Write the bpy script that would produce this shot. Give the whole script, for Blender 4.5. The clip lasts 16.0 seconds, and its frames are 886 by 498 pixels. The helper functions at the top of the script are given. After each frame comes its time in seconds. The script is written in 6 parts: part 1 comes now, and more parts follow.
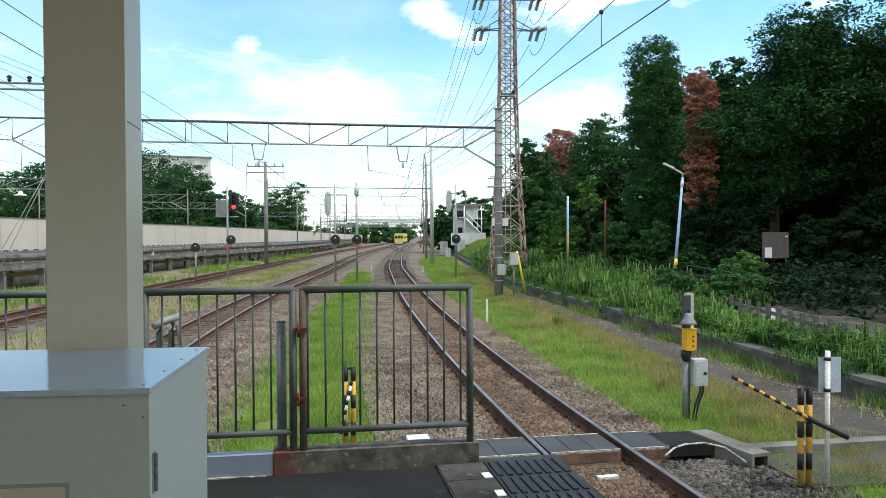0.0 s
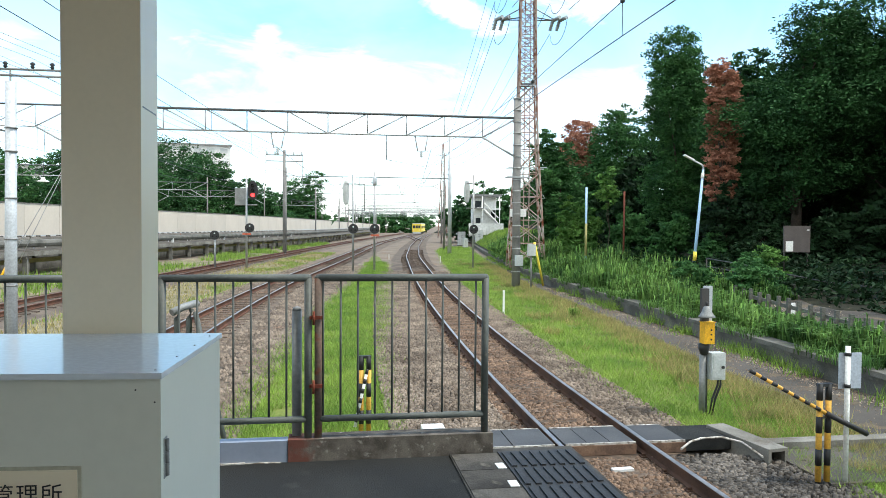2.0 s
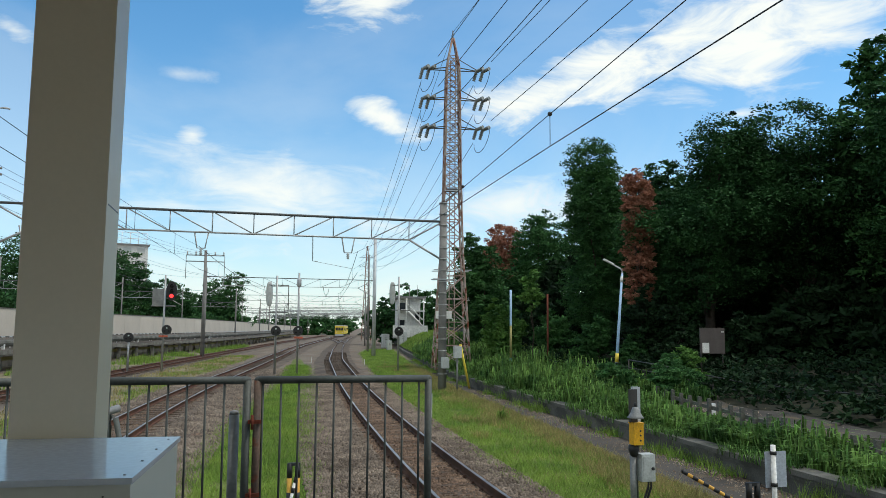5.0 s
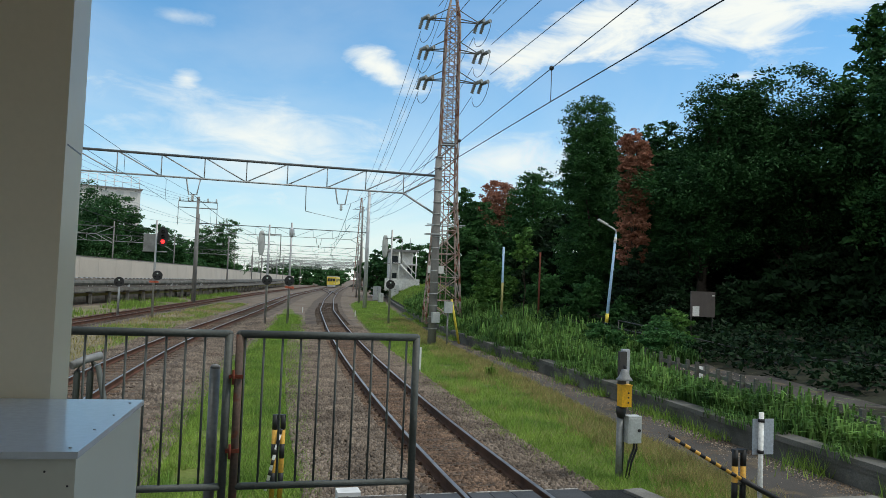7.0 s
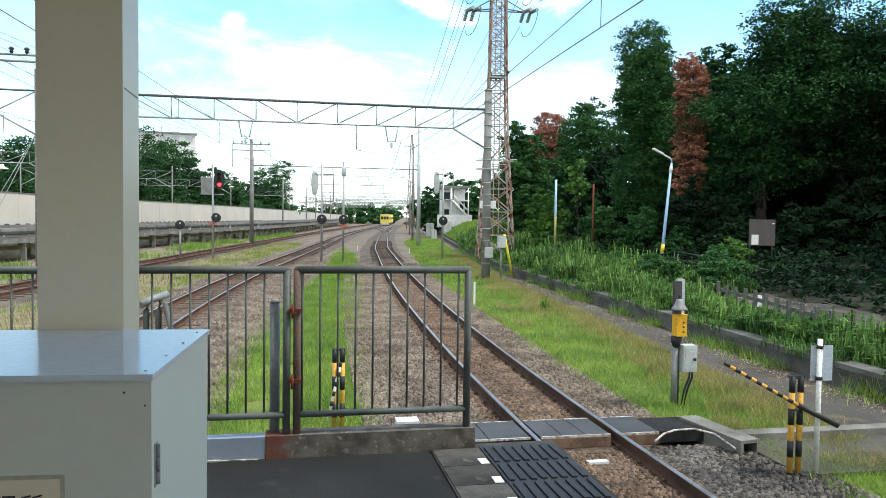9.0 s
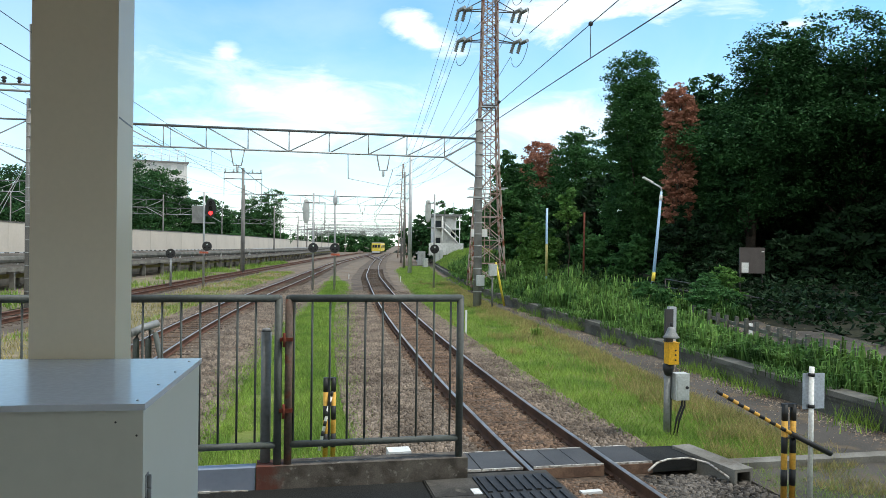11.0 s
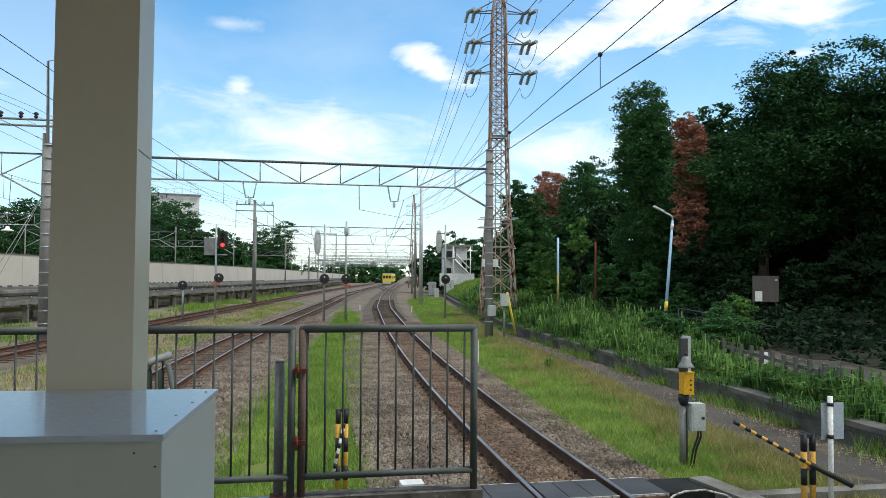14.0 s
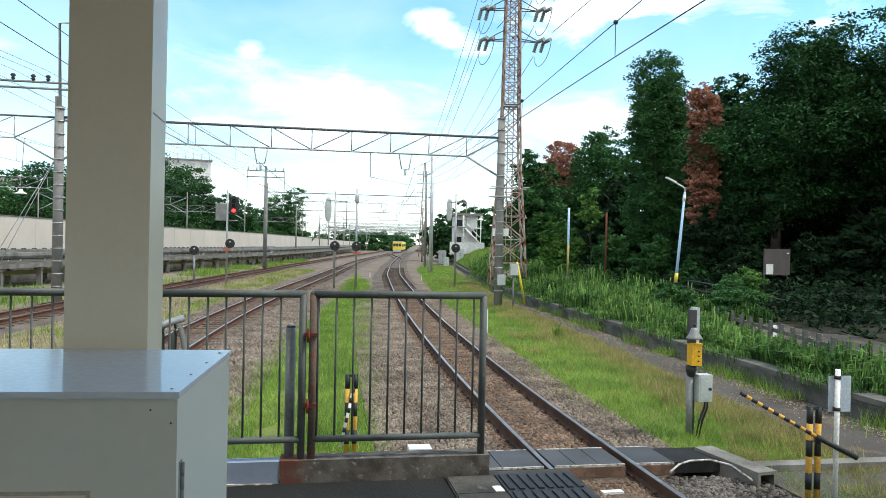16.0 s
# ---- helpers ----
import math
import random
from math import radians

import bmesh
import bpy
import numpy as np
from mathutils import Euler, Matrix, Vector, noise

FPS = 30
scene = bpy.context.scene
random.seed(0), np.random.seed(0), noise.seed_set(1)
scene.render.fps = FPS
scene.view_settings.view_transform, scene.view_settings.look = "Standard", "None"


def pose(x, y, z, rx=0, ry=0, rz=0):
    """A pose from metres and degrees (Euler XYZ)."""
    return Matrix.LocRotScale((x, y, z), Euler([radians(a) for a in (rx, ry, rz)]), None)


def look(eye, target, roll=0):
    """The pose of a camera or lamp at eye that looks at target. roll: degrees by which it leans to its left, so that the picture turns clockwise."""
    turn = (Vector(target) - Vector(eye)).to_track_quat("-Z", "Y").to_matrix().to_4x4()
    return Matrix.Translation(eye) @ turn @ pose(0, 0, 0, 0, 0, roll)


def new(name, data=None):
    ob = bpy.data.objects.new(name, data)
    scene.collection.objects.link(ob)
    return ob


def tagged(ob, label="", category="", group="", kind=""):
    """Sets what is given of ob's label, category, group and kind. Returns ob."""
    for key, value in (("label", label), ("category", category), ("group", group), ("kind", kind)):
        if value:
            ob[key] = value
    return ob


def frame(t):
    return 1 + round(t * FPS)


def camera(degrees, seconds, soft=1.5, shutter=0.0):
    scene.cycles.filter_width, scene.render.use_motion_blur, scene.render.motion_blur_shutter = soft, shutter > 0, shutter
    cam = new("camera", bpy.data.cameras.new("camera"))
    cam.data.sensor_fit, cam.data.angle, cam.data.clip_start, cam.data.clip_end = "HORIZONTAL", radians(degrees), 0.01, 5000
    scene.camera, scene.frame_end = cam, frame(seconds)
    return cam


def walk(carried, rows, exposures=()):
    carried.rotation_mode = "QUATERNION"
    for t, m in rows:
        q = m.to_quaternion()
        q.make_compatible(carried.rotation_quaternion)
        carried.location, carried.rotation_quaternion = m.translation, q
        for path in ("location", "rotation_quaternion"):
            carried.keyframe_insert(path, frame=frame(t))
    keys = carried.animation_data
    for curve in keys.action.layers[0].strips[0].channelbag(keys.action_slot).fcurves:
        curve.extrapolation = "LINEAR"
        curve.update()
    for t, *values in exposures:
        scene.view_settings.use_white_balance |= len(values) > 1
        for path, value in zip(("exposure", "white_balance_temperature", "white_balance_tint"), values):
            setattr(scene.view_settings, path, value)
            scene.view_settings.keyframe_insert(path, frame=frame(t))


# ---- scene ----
cam = camera(60.7, 16.0, soft=0.75)
PATH = [
    (0, (0.049, 0.204, 2.751), (0.402, 2.172, 2.715), -0.2),
    (0.5, (0.05, 0.216, 2.744), (0.396, 2.185, 2.704), 0.0),
    (1, (0.033, 0.217, 2.747), (0.283, 2.201, 2.695), 0.7),
    (1.5, (0.04, 0.213, 2.75), (0.311, 2.195, 2.706), 1.0),
    (2, (0.063, 0.221, 2.746), (0.37, 2.196, 2.684), 0.4),
    (2.5, (0.048, 0.223, 2.752), (0.331, 2.2, 2.65), 0.5),
    (3, (0.049, 0.225, 2.761), (0.362, 2.198, 2.658), 0.4),
    (3.5, (0.04, 0.217, 2.766), (0.329, 2.195, 2.687), 0.2),
    (4, (-0.029, 0.2, 2.758), (0.217, 2.181, 2.875), 0.6),
    (4.5, (-0.083, 0.215, 2.737), (0.228, 2.182, 2.923), 0.2),
    (4.7, (-0.087, 0.202, 2.732), (0.328, 2.149, 2.93), -0.4),
    (6.8, (-0.068, 0.297, 2.783), (0.585, 2.175, 2.997), 2.1),
    (7, (-0.028, 0.396, 2.765), (0.494, 2.325, 2.854), 2.3),
    (7.5, (-0.015, 0.41, 2.765), (0.35, 2.375, 2.685), 1.6),
    (8, (-0.017, 0.396, 2.752), (0.341, 2.36, 2.644), 0.7),
    (8.5, (-0.022, 0.366, 2.746), (0.341, 2.331, 2.652), 0.8),
    (9, (-0.022, 0.344, 2.746), (0.369, 2.303, 2.662), 0.8),
    (11.5, (-0.036, 0.337, 2.746), (0.384, 2.292, 2.757), 0.6),
    (12, (-0.044, 0.338, 2.742), (0.386, 2.291, 2.77), 0.4),
    (12.5, (-0.046, 0.317, 2.737), (0.341, 2.279, 2.782), 0.3),
    (13, (-0.046, 0.324, 2.738), (0.333, 2.287, 2.797), 0.4),
    (13.5, (-0.045, 0.336, 2.737), (0.336, 2.299, 2.803), 0.4),
    (14, (-0.046, 0.34, 2.741), (0.338, 2.301, 2.812), 0.4),
    (14.5, (-0.041, 0.33, 2.74), (0.336, 2.293, 2.799), 0.2),
    (15, (-0.042, 0.355, 2.744), (0.331, 2.318, 2.644), 0.8),
    (15.5, (-0.049, 0.345, 2.745), (0.321, 2.308, 2.644), 1.3),
    (16, (-0.052, 0.326, 2.733), (0.307, 2.294, 2.721), 1.2),
]
walk(cam, [(t, look(e, g, r)) for t, e, g, r in PATH],
     [(0.0, 0.34), (0.5, 0.5), (1.0, 0.64), (2.0, 0.8), (2.5, 0.9), (3.5, 0.96), (4.0, 0.38), (4.5, -0.2), (7.0, -0.33), (7.5, 0.25), (8.0, 0.7), (9.2, 0.6), (11.5, 0.16), (12.5, 0.05), (14.5, -0.02), (15.0, 0.48), (15.5, 0.75), (16.0, 0.47)])

# ---- world, sun ----
world = bpy.data.worlds.new("sky")
scene.world = world
world.use_nodes = True
wt = world.node_tree
wt.nodes.clear()


def wnode(kind, **vals):
    n = wt.nodes.new(kind)
    for k, v in vals.items():
        n.inputs[k].default_value = v
    return n


SUN_AZ, SUN_EL = 106.0, 60.0
sky = wt.nodes.new("ShaderNodeTexSky")
sky.sky_type = "NISHITA"
sky.sun_disc = False
sky.sun_elevation, sky.sun_rotation = radians(SUN_EL), radians(SUN_AZ)
sky.air_density, sky.dust_density, sky.ozone_density = 1.0, 0.6, 1.6
tc = wt.nodes.new("ShaderNodeTexCoord")
sep = wt.nodes.new("ShaderNodeSeparateXYZ")
wt.links.new(tc.outputs["Generated"], sep.inputs[0])


def wmath(op, a, b):
    n = wt.nodes.new("ShaderNodeMath")
    n.operation = op
    for i, v in enumerate((a, b)):
        if isinstance(v, (int, float)):
            n.inputs[i].default_value = v
        else:
            wt.links.new(v, n.inputs[i])
    return n.outputs[0]


def wsoft(v, lo, hi, a=0.0, b=1.0):
    n = wt.nodes.new("ShaderNodeMapRange")
    n.interpolation_type = "SMOOTHSTEP"
    for k, q in enumerate((lo, hi, a, b)):
        n.inputs[k + 1].default_value = q
    wt.links.new(v, n.inputs[0])
    return n.outputs[0]


def wnoise(x, y, z, scale, detail, rough):
    c = wt.nodes.new("ShaderNodeCombineXYZ")
    wt.links.new(x, c.inputs[0])
    wt.links.new(y, c.inputs[1])
    c.inputs[2].default_value = z
    n = wnode("ShaderNodeTexNoise", Scale=scale, Detail=detail, Roughness=rough, Distortion=0.5)
    wt.links.new(c.outputs[0], n.inputs["Vector"])
    return n.outputs["Fac"]


# broken cloud, thin ahead; added full in the unseen half to raise fill light
zz = wmath("ADD", wmath("MAXIMUM", sep.outputs[2], 0.0), 0.12)
px = wmath("DIVIDE", sep.outputs[0], zz)
py = wmath("MULTIPLY", wmath("DIVIDE", sep.outputs[1], zz), 0.6)
veil = wsoft(wnoise(px, py, 3.3, 0.62, 10.0, 0.55), 0.38, 0.60)
veil = wmath("MULTIPLY", veil, wsoft(sep.outputs[1], -0.1, 0.5, 1.0, 0.16))
# single clouds: azimuth, elevation, half width, half height, tilt in degrees, softness, weight
az = wmath("MULTIPLY", wmath("ARCTAN2", sep.outputs[0], sep.outputs[1]), 57.2958)
el = wmath("MULTIPLY", wmath("ARCSINE", sep.outputs[2], 0.0), 57.2958)
ragged = wmath("MULTIPLY", wmath("SUBTRACT", wnoise(wmath("MULTIPLY", az, 0.16), wmath("MULTIPLY", el, 0.42), 1.7, 1.0, 9.0, 0.6), 0.5), 4.8)
CLOUDS = ((24.5, 18.0, 9.5, 2.6, 11, 0.55, 0.95), (38.0, 20.6, 11.0, 4.6, 4, 0.6, 0.95), (8.7, 24.6, 4.6, 2.6, -3, 0.5, 0.95),
          (10.2, 15.7, 3.0, 1.3, -24, 0.6, 0.9), (-4.2, 13.7, 1.5, 0.9, 0, 0.7, 0.8), (1.0, 10.2, 15.0, 4.4, -5, 1.1, 0.85),
          (-18.5, 20.3, 1.7, 0.9, -15, 0.8, 0.75), (-16.0, 19.1, 1.9, 0.8, -15, 0.8, 0.7), (-4.7, 17.9, 2.6, 0.6, 3, 0.9, 0.5),
          (20.0, 9.5, 11.0, 2.6, 5, 1.0, 0.7), (-22.0, 12.0, 7.0, 2.0, 5, 1.2, 0.5), (36.5, 15.2, 1.8, 0.5, 0, 0.8, 0.7))
amount = veil
for a0, e0, ha, hb, tilt, edge, weight in CLOUDS:
    da, de = wmath("SUBTRACT", az, a0), wmath("SUBTRACT", el, e0)
    ct, sn = math.cos(radians(tilt)), math.sin(radians(tilt))
    u = wmath("DIVIDE", wmath("ADD", wmath("MULTIPLY", da, ct), wmath("MULTIPLY", de, sn)), ha)
    v = wmath("DIVIDE", wmath("SUBTRACT", wmath("MULTIPLY", de, ct), wmath("MULTIPLY", da, sn)), hb)
    r = wmath("POWER", wmath("ADD", wmath("MULTIPLY", u, u), wmath("MULTIPLY", v, v)), 0.5)
    m = wsoft(wmath("ADD", wmath("SUBTRACT", 1.0, r), wmath("MULTIPLY", ragged, 0.55)), -0.15, edge * 1.5, 0.0, weight)
    amount = wmath("MAXIMUM", amount, m)
# the haze that whitens the sky towards the horizon
low = wmath("POWER", wmath("SUBTRACT", 1.0, wmath("MAXIMUM", sep.outputs[2], 0.0)), 8.0)
amount = wmath("MINIMUM", wmath("ADD", amount, wmath("MULTIPLY", low, 0.85)), 0.97)
mixw = wt.nodes.new("ShaderNodeMix")
mixw.data_type = "RGBA"
wt.links.new(amount, mixw.inputs[0])
tint = wt.nodes.new("ShaderNodeMix")
tint.data_type, tint.blend_type = "RGBA", "MULTIPLY"
tint.inputs[0].default_value = 1.0
tint.inputs[7].default_value = (0.77, 1.55, 1.85, 1)
wt.links.new(sky.outputs[0], tint.inputs[6])
wt.links.new(tint.outputs[2], mixw.inputs[6])
mixw.inputs[7].default_value = (10.5, 10.8, 10.1, 1)
bg = wnode("ShaderNodeBackground", Strength=0.115)
wt.links.new(mixw.outputs[2], bg.inputs[0])
wout = wt.nodes.new("ShaderNodeOutputWorld")
wt.links.new(bg.outputs[0], wout.inputs[0])

sun = new("sun", bpy.data.lights.new("sun", "SUN"))
sun.data.energy, sun.data.angle, sun.data.color = 2.5, radians(4), (1.0, 0.96, 0.87)
to_sun = Vector((math.sin(radians(SUN_AZ)) * math.cos(radians(SUN_EL)), math.cos(radians(SUN_AZ)) * math.cos(radians(SUN_EL)), math.sin(radians(SUN_EL))))
sun.matrix_world = look(to_sun * 200, (0, 0, 0))


# ---- materials ----
def mat(name, c1, c2=None, scale=3.0, fine=40.0, rough=0.7, metal=0.0, bump=0.15, island=0.0, rand=0.0, stretch=(1, 1, 1), c3=None, spot=0.62, spec=0.5, gr=0.17):
    """Two colours in large patches, fine grain, an optional third colour in stains, and relief."""
    m = bpy.data.materials.new(name)
    m.use_nodes = True
    nt = m.node_tree
    bs = nt.nodes["Principled BSDF"]
    link = nt.links.new
    c2 = c2 or tuple(v * 0.8 for v in c1)
    co = nt.nodes.new("ShaderNodeTexCoord")
    mp = nt.nodes.new("ShaderNodeMapping")
    mp.inputs["Scale"].default_value = stretch
    link(co.outputs["Object"], mp.inputs[0])

    def tex(s, d=4.0):
        n = nt.nodes.new("ShaderNodeTexNoise")
        n.inputs["Scale"].default_value, n.inputs["Detail"].default_value = s, d
        link(mp.outputs[0], n.inputs["Vector"])
        return n.outputs["Fac"]

    def mix(f, a, b, mode="MIX"):
        n = nt.nodes.new("ShaderNodeMix")
        n.data_type, n.blend_type = "RGBA", mode
        for i, v in ((0, f), (6, a), (7, b)):
            if isinstance(v, (int, float)):
                n.inputs[i].default_value = v
            elif isinstance(v, tuple):
                n.inputs[i].default_value = (*v, 1)
            else:
                link(v, n.inputs[i])
        return n.outputs[2]

    def curve(v, lo, hi):
        n = nt.nodes.new("ShaderNodeMapRange")
        n.inputs[1].default_value, n.inputs[2].default_value = lo, hi
        link(v, n.inputs[0])
        return n.outputs[0]

    col = mix(curve(tex(scale), 0.36, 0.64), c1, c2)
    if c3:
        col = mix(curve(tex(scale * 2.3, 6.0), spot, spot + 0.1), col, c3)
    grain = tex(fine, 3.0)
    g = nt.nodes.new("ShaderNodeMapRange")
    g.inputs[1].default_value, g.inputs[2].default_value, g.inputs[3].default_value, g.inputs[4].default_value = 0.3, 0.7, 1 - gr, 1 + gr
    link(grain, g.inputs[0])
    cc = nt.nodes.new("ShaderNodeCombineColor")
    for i in range(3):
        link(g.outputs[0], cc.inputs[i])
    col = mix(1.0, col, cc.outputs[0], "MULTIPLY")
    for amt, node, out in ((island, "ShaderNodeNewGeometry", "Random Per Island"), (rand, "ShaderNodeObjectInfo", "Random")):
        if amt:
            n = nt.nodes.new(node)
            r = nt.nodes.new("ShaderNodeMapRange")
            r.inputs[3].default_value, r.inputs[4].default_value = 1 - amt, 1 + amt
            link(n.outputs[out], r.inputs[0])
            k = nt.nodes.new("ShaderNodeCombineColor")
            for i in range(3):
                link(r.outputs[0], k.inputs[i])
            col = mix(1.0, col, k.outputs[0], "MULTIPLY")
    link(col, bs.inputs["Base Color"])
    rr = nt.nodes.new("ShaderNodeMapRange")
    rr.inputs[3].default_value, rr.inputs[4].default_value = max(rough - 0.12, 0.02), min(rough + 0.12, 1)
    link(grain, rr.inputs[0])
    link(rr.outputs[0], bs.inputs["Roughness"])
    bs.inputs["Metallic"].default_value = metal
    bs.inputs["Specular IOR Level"].default_value = spec if rough < 0.75 else min(spec, 0.15)
    if bump:
        b = nt.nodes.new("ShaderNodeBump")
        b.inputs["Strength"].default_value, b.inputs["Distance"].default_value = bump, 0.02
        link(grain, b.inputs["Height"])
        link(b.outputs[0], bs.inputs["Normal"])
    return m


def leafy(name, c1, c2, rough=0.75, var=0.30, through_light=0.18):
    """Foliage: hue and value change from leaf to leaf, and some light passes through."""
    m = mat(name, c1, c2, scale=0.8, fine=3.0, rough=rough, bump=0, island=var, spec=0.25)
    nt = m.node_tree
    bs = nt.nodes["Principled BSDF"]
    tr = nt.nodes.new("ShaderNodeBsdfTranslucent")
    src = bs.inputs["Base Color"].links[0].from_socket
    nt.links.new(src, tr.inputs[0])
    ms = nt.nodes.new("ShaderNodeMixShader")
    ms.inputs[0].default_value = through_light
    nt.links.new(bs.outputs[0], ms.inputs[1])
    nt.links.new(tr.outputs[0], ms.inputs[2])
    nt.links.new(ms.outputs[0], nt.nodes["Material Output"].inputs[0])
    return m


def glow(name, c, e):
    m = mat(name, c, c, rough=0.3, bump=0)
    bs = m.node_tree.nodes["Principled BSDF"]
    bs.inputs["Emission Color"].default_value = (*c, 1)
    bs.inputs["Emission Strength"].default_value = e
    return m


M_gravel = mat("gravel", (0.205, 0.168, 0.130), (0.128, 0.104, 0.080), scale=0.5, fine=18, rough=0.95, bump=0.9, c3=(0.20, 0.13, 0.09), spot=0.55)
M_ballast = mat("ballast", (0.150, 0.120, 0.094), (0.086, 0.068, 0.054), scale=0.7, fine=16, rough=0.95, bump=1.0, c3=(0.15, 0.085, 0.055))
M_stone = mat("ballast_stone", (0.215, 0.173, 0.137), (0.110, 0.087, 0.069), scale=1.2, fine=30, rough=0.9, bump=0.3, island=0.42)
M_soil = mat("grassy_soil", (0.15, 0.18, 0.045), (0.09, 0.125, 0.028), scale=0.8, fine=14, rough=1.0, bump=0.8, c3=(0.19, 0.18, 0.07), spot=0.6)
M_drysoil = mat("dry_verge_soil", (0.215, 0.185, 0.115), (0.15, 0.135, 0.08), scale=0.6, fine=14, rough=1.0, bump=0.8, c3=(0.26, 0.21, 0.14), spot=0.54)
# darker than the earth itself: shade below the wood is in this colour
M_bank = mat("shaded_bank_soil", (0.034, 0.036, 0.022), (0.022, 0.022, 0.015), scale=0.5, fine=10, rough=1.0, bump=0.8, c3=(0.05, 0.045, 0.03))
M_asphalt = mat("asphalt", (0.030, 0.031, 0.030), (0.018, 0.019, 0.019), scale=1.2, fine=170, rough=0.85, bump=0.5, c3=(0.05, 0.05, 0.049), spot=0.62, gr=0.5)
M_path = mat("old_asphalt_path", (0.095, 0.086, 0.076), (0.062, 0.056, 0.05), scale=0.7, fine=40, rough=0.95, bump=0.4, c3=(0.12, 0.095, 0.065), spot=0.56)
M_conc = mat("weathered_concrete", (0.225, 0.215, 0.19), (0.13, 0.122, 0.105), scale=1.6, fine=45, rough=0.9, bump=0.35, c3=(0.12, 0.10, 0.08), spot=0.6)
M_darkconc = mat("mossy_dark_concrete", (0.165, 0.158, 0.142), (0.085, 0.085, 0.074), scale=1.2, fine=30, rough=0.95, bump=0.4, c3=(0.17, 0.16, 0.13), spot=0.62)
M_kerb = mat("rust_stained_concrete", (0.165, 0.142, 0.118), (0.075, 0.063, 0.052), scale=9, fine=120, rough=0.95, bump=0.12, c3=(0.27, 0.245, 0.21), spot=0.60)
nt = M_kerb.node_tree
co_ = nt.nodes.new("ShaderNodeTexCoord")
sx_ = nt.nodes.new("ShaderNodeSeparateXYZ")
nt.links.new(co_.outputs["Object"], sx_.inputs[0])
nz_ = nt.nodes.new("ShaderNodeTexNoise")
nz_.inputs["Scale"].default_value, nz_.inputs["Detail"].default_value = 14.0, 6.0
nt.links.new(co_.outputs["Object"], nz_.inputs["Vector"])
ad_ = nt.nodes.new("ShaderNodeMath")
ad_.operation = "MULTIPLY_ADD"
nt.links.new(nz_.outputs["Fac"], ad_.inputs[0])
ad_.inputs[1].default_value = 0.45
nt.links.new(sx_.outputs[0], ad_.inputs[2])
st_ = nt.nodes.new("ShaderNodeMapRange")
for k_, v_ in enumerate((0.10, 0.24, 0.85, 0.0)):
    st_.inputs[k_ + 1].default_value = v_
nt.links.new(ad_.outputs[0], st_.inputs[0])
mx_ = nt.nodes.new("ShaderNodeMix")
mx_.data_type = "RGBA"
kb_ = nt.nodes["Principled BSDF"].inputs["Base Color"]
nt.links.new(kb_.links[0].from_socket, mx_.inputs[6])
mx_.inputs[7].default_value = (0.15, 0.05, 0.035, 1)
nt.links.new(st_.outputs[0], mx_.inputs[0])
nt.links.new(mx_.outputs[2], kb_)
M_edge = mat("platform_edge_concrete", (0.085, 0.08, 0.072), (0.036, 0.034, 0.031), scale=2.5, fine=70, rough=0.9, bump=0.3)
M_rubber = mat("black_rubber", (0.024, 0.024, 0.025), (0.016, 0.016, 0.017), scale=3, fine=60, rough=0.7, bump=0.2)
M_cream = mat("cream_paint", (0.75, 0.655, 0.50), (0.725, 0.63, 0.475), scale=1.0, fine=60, rough=0.38, bump=0.004, gr=0.015)
M_cab = mat("grey_green_paint", (0.66, 0.66, 0.585), (0.635, 0.635, 0.56), scale=1.5, fine=25, rough=0.35, bump=0.02, gr=0.02)
# pale blue base puts the sky's reflection into the colour, besides the real gloss
M_cabtop = mat("sky_tinted_gloss", (0.64, 0.68, 0.73), (0.62, 0.66, 0.71), scale=2.0, fine=60, rough=0.15, bump=0.015, gr=0.02)
M_seam = mat("dark_seam", (0.06, 0.06, 0.06), rough=0.8, bump=0)
M_fence = mat("grey_green_fence_paint", (0.082, 0.092, 0.084), (0.056, 0.064, 0.058), scale=5, fine=60, rough=0.6, bump=0.15, c3=(0.20, 0.17, 0.14), spot=0.66)
M_rustpost = mat("brown_rusted_post", (0.16, 0.105, 0.08), (0.10, 0.085, 0.075), scale=4, fine=50, rough=0.8, bump=0.2, c3=(0.19, 0.07, 0.045), spot=0.56)
M_rustred = mat("red_rust", (0.22, 0.055, 0.035), (0.13, 0.04, 0.025), scale=9, fine=50, rough=0.85, bump=0.3)
M_rail = mat("rusted_rail", (0.13, 0.062, 0.04), (0.075, 0.04, 0.029), scale=2, fine=40, rough=0.8, bump=0.2)
M_raildark = mat("dark_oily_rail", (0.11, 0.06, 0.04), (0.055, 0.033, 0.024), scale=2, fine=40, rough=0.85, bump=0.2)
M_railtop = mat("polished_rail_head", (0.44, 0.40, 0.37), (0.30, 0.265, 0.24), scale=3, fine=20, rough=0.36, metal=0.85, bump=0.03)
M_railrust = mat("rusty_rail_head", (0.17, 0.075, 0.045), (0.11, 0.052, 0.034), scale=3, fine=20, rough=0.6, bump=0.1)
M_sleeper = mat("stained_sleeper", (0.15, 0.112, 0.084), (0.072, 0.053, 0.041), scale=5, fine=45, rough=0.95, bump=0.6, rand=0.3, c3=(0.06, 0.045, 0.036), spot=0.56)
M_panel = mat("crossing_panel", (0.058, 0.057, 0.058), (0.038, 0.038, 0.039), scale=2, fine=50, rough=0.7, bump=0.25, rand=0.12)
M_white = mat("white_paint", (0.80, 0.80, 0.78), (0.70, 0.70, 0.67), scale=4, fine=30, rough=0.6, bump=0.08)
M_steel = mat("galvanised_steel", (0.42, 0.43, 0.43), (0.33, 0.335, 0.335), scale=2.5, fine=30, rough=0.5, metal=0.5, bump=0.08)
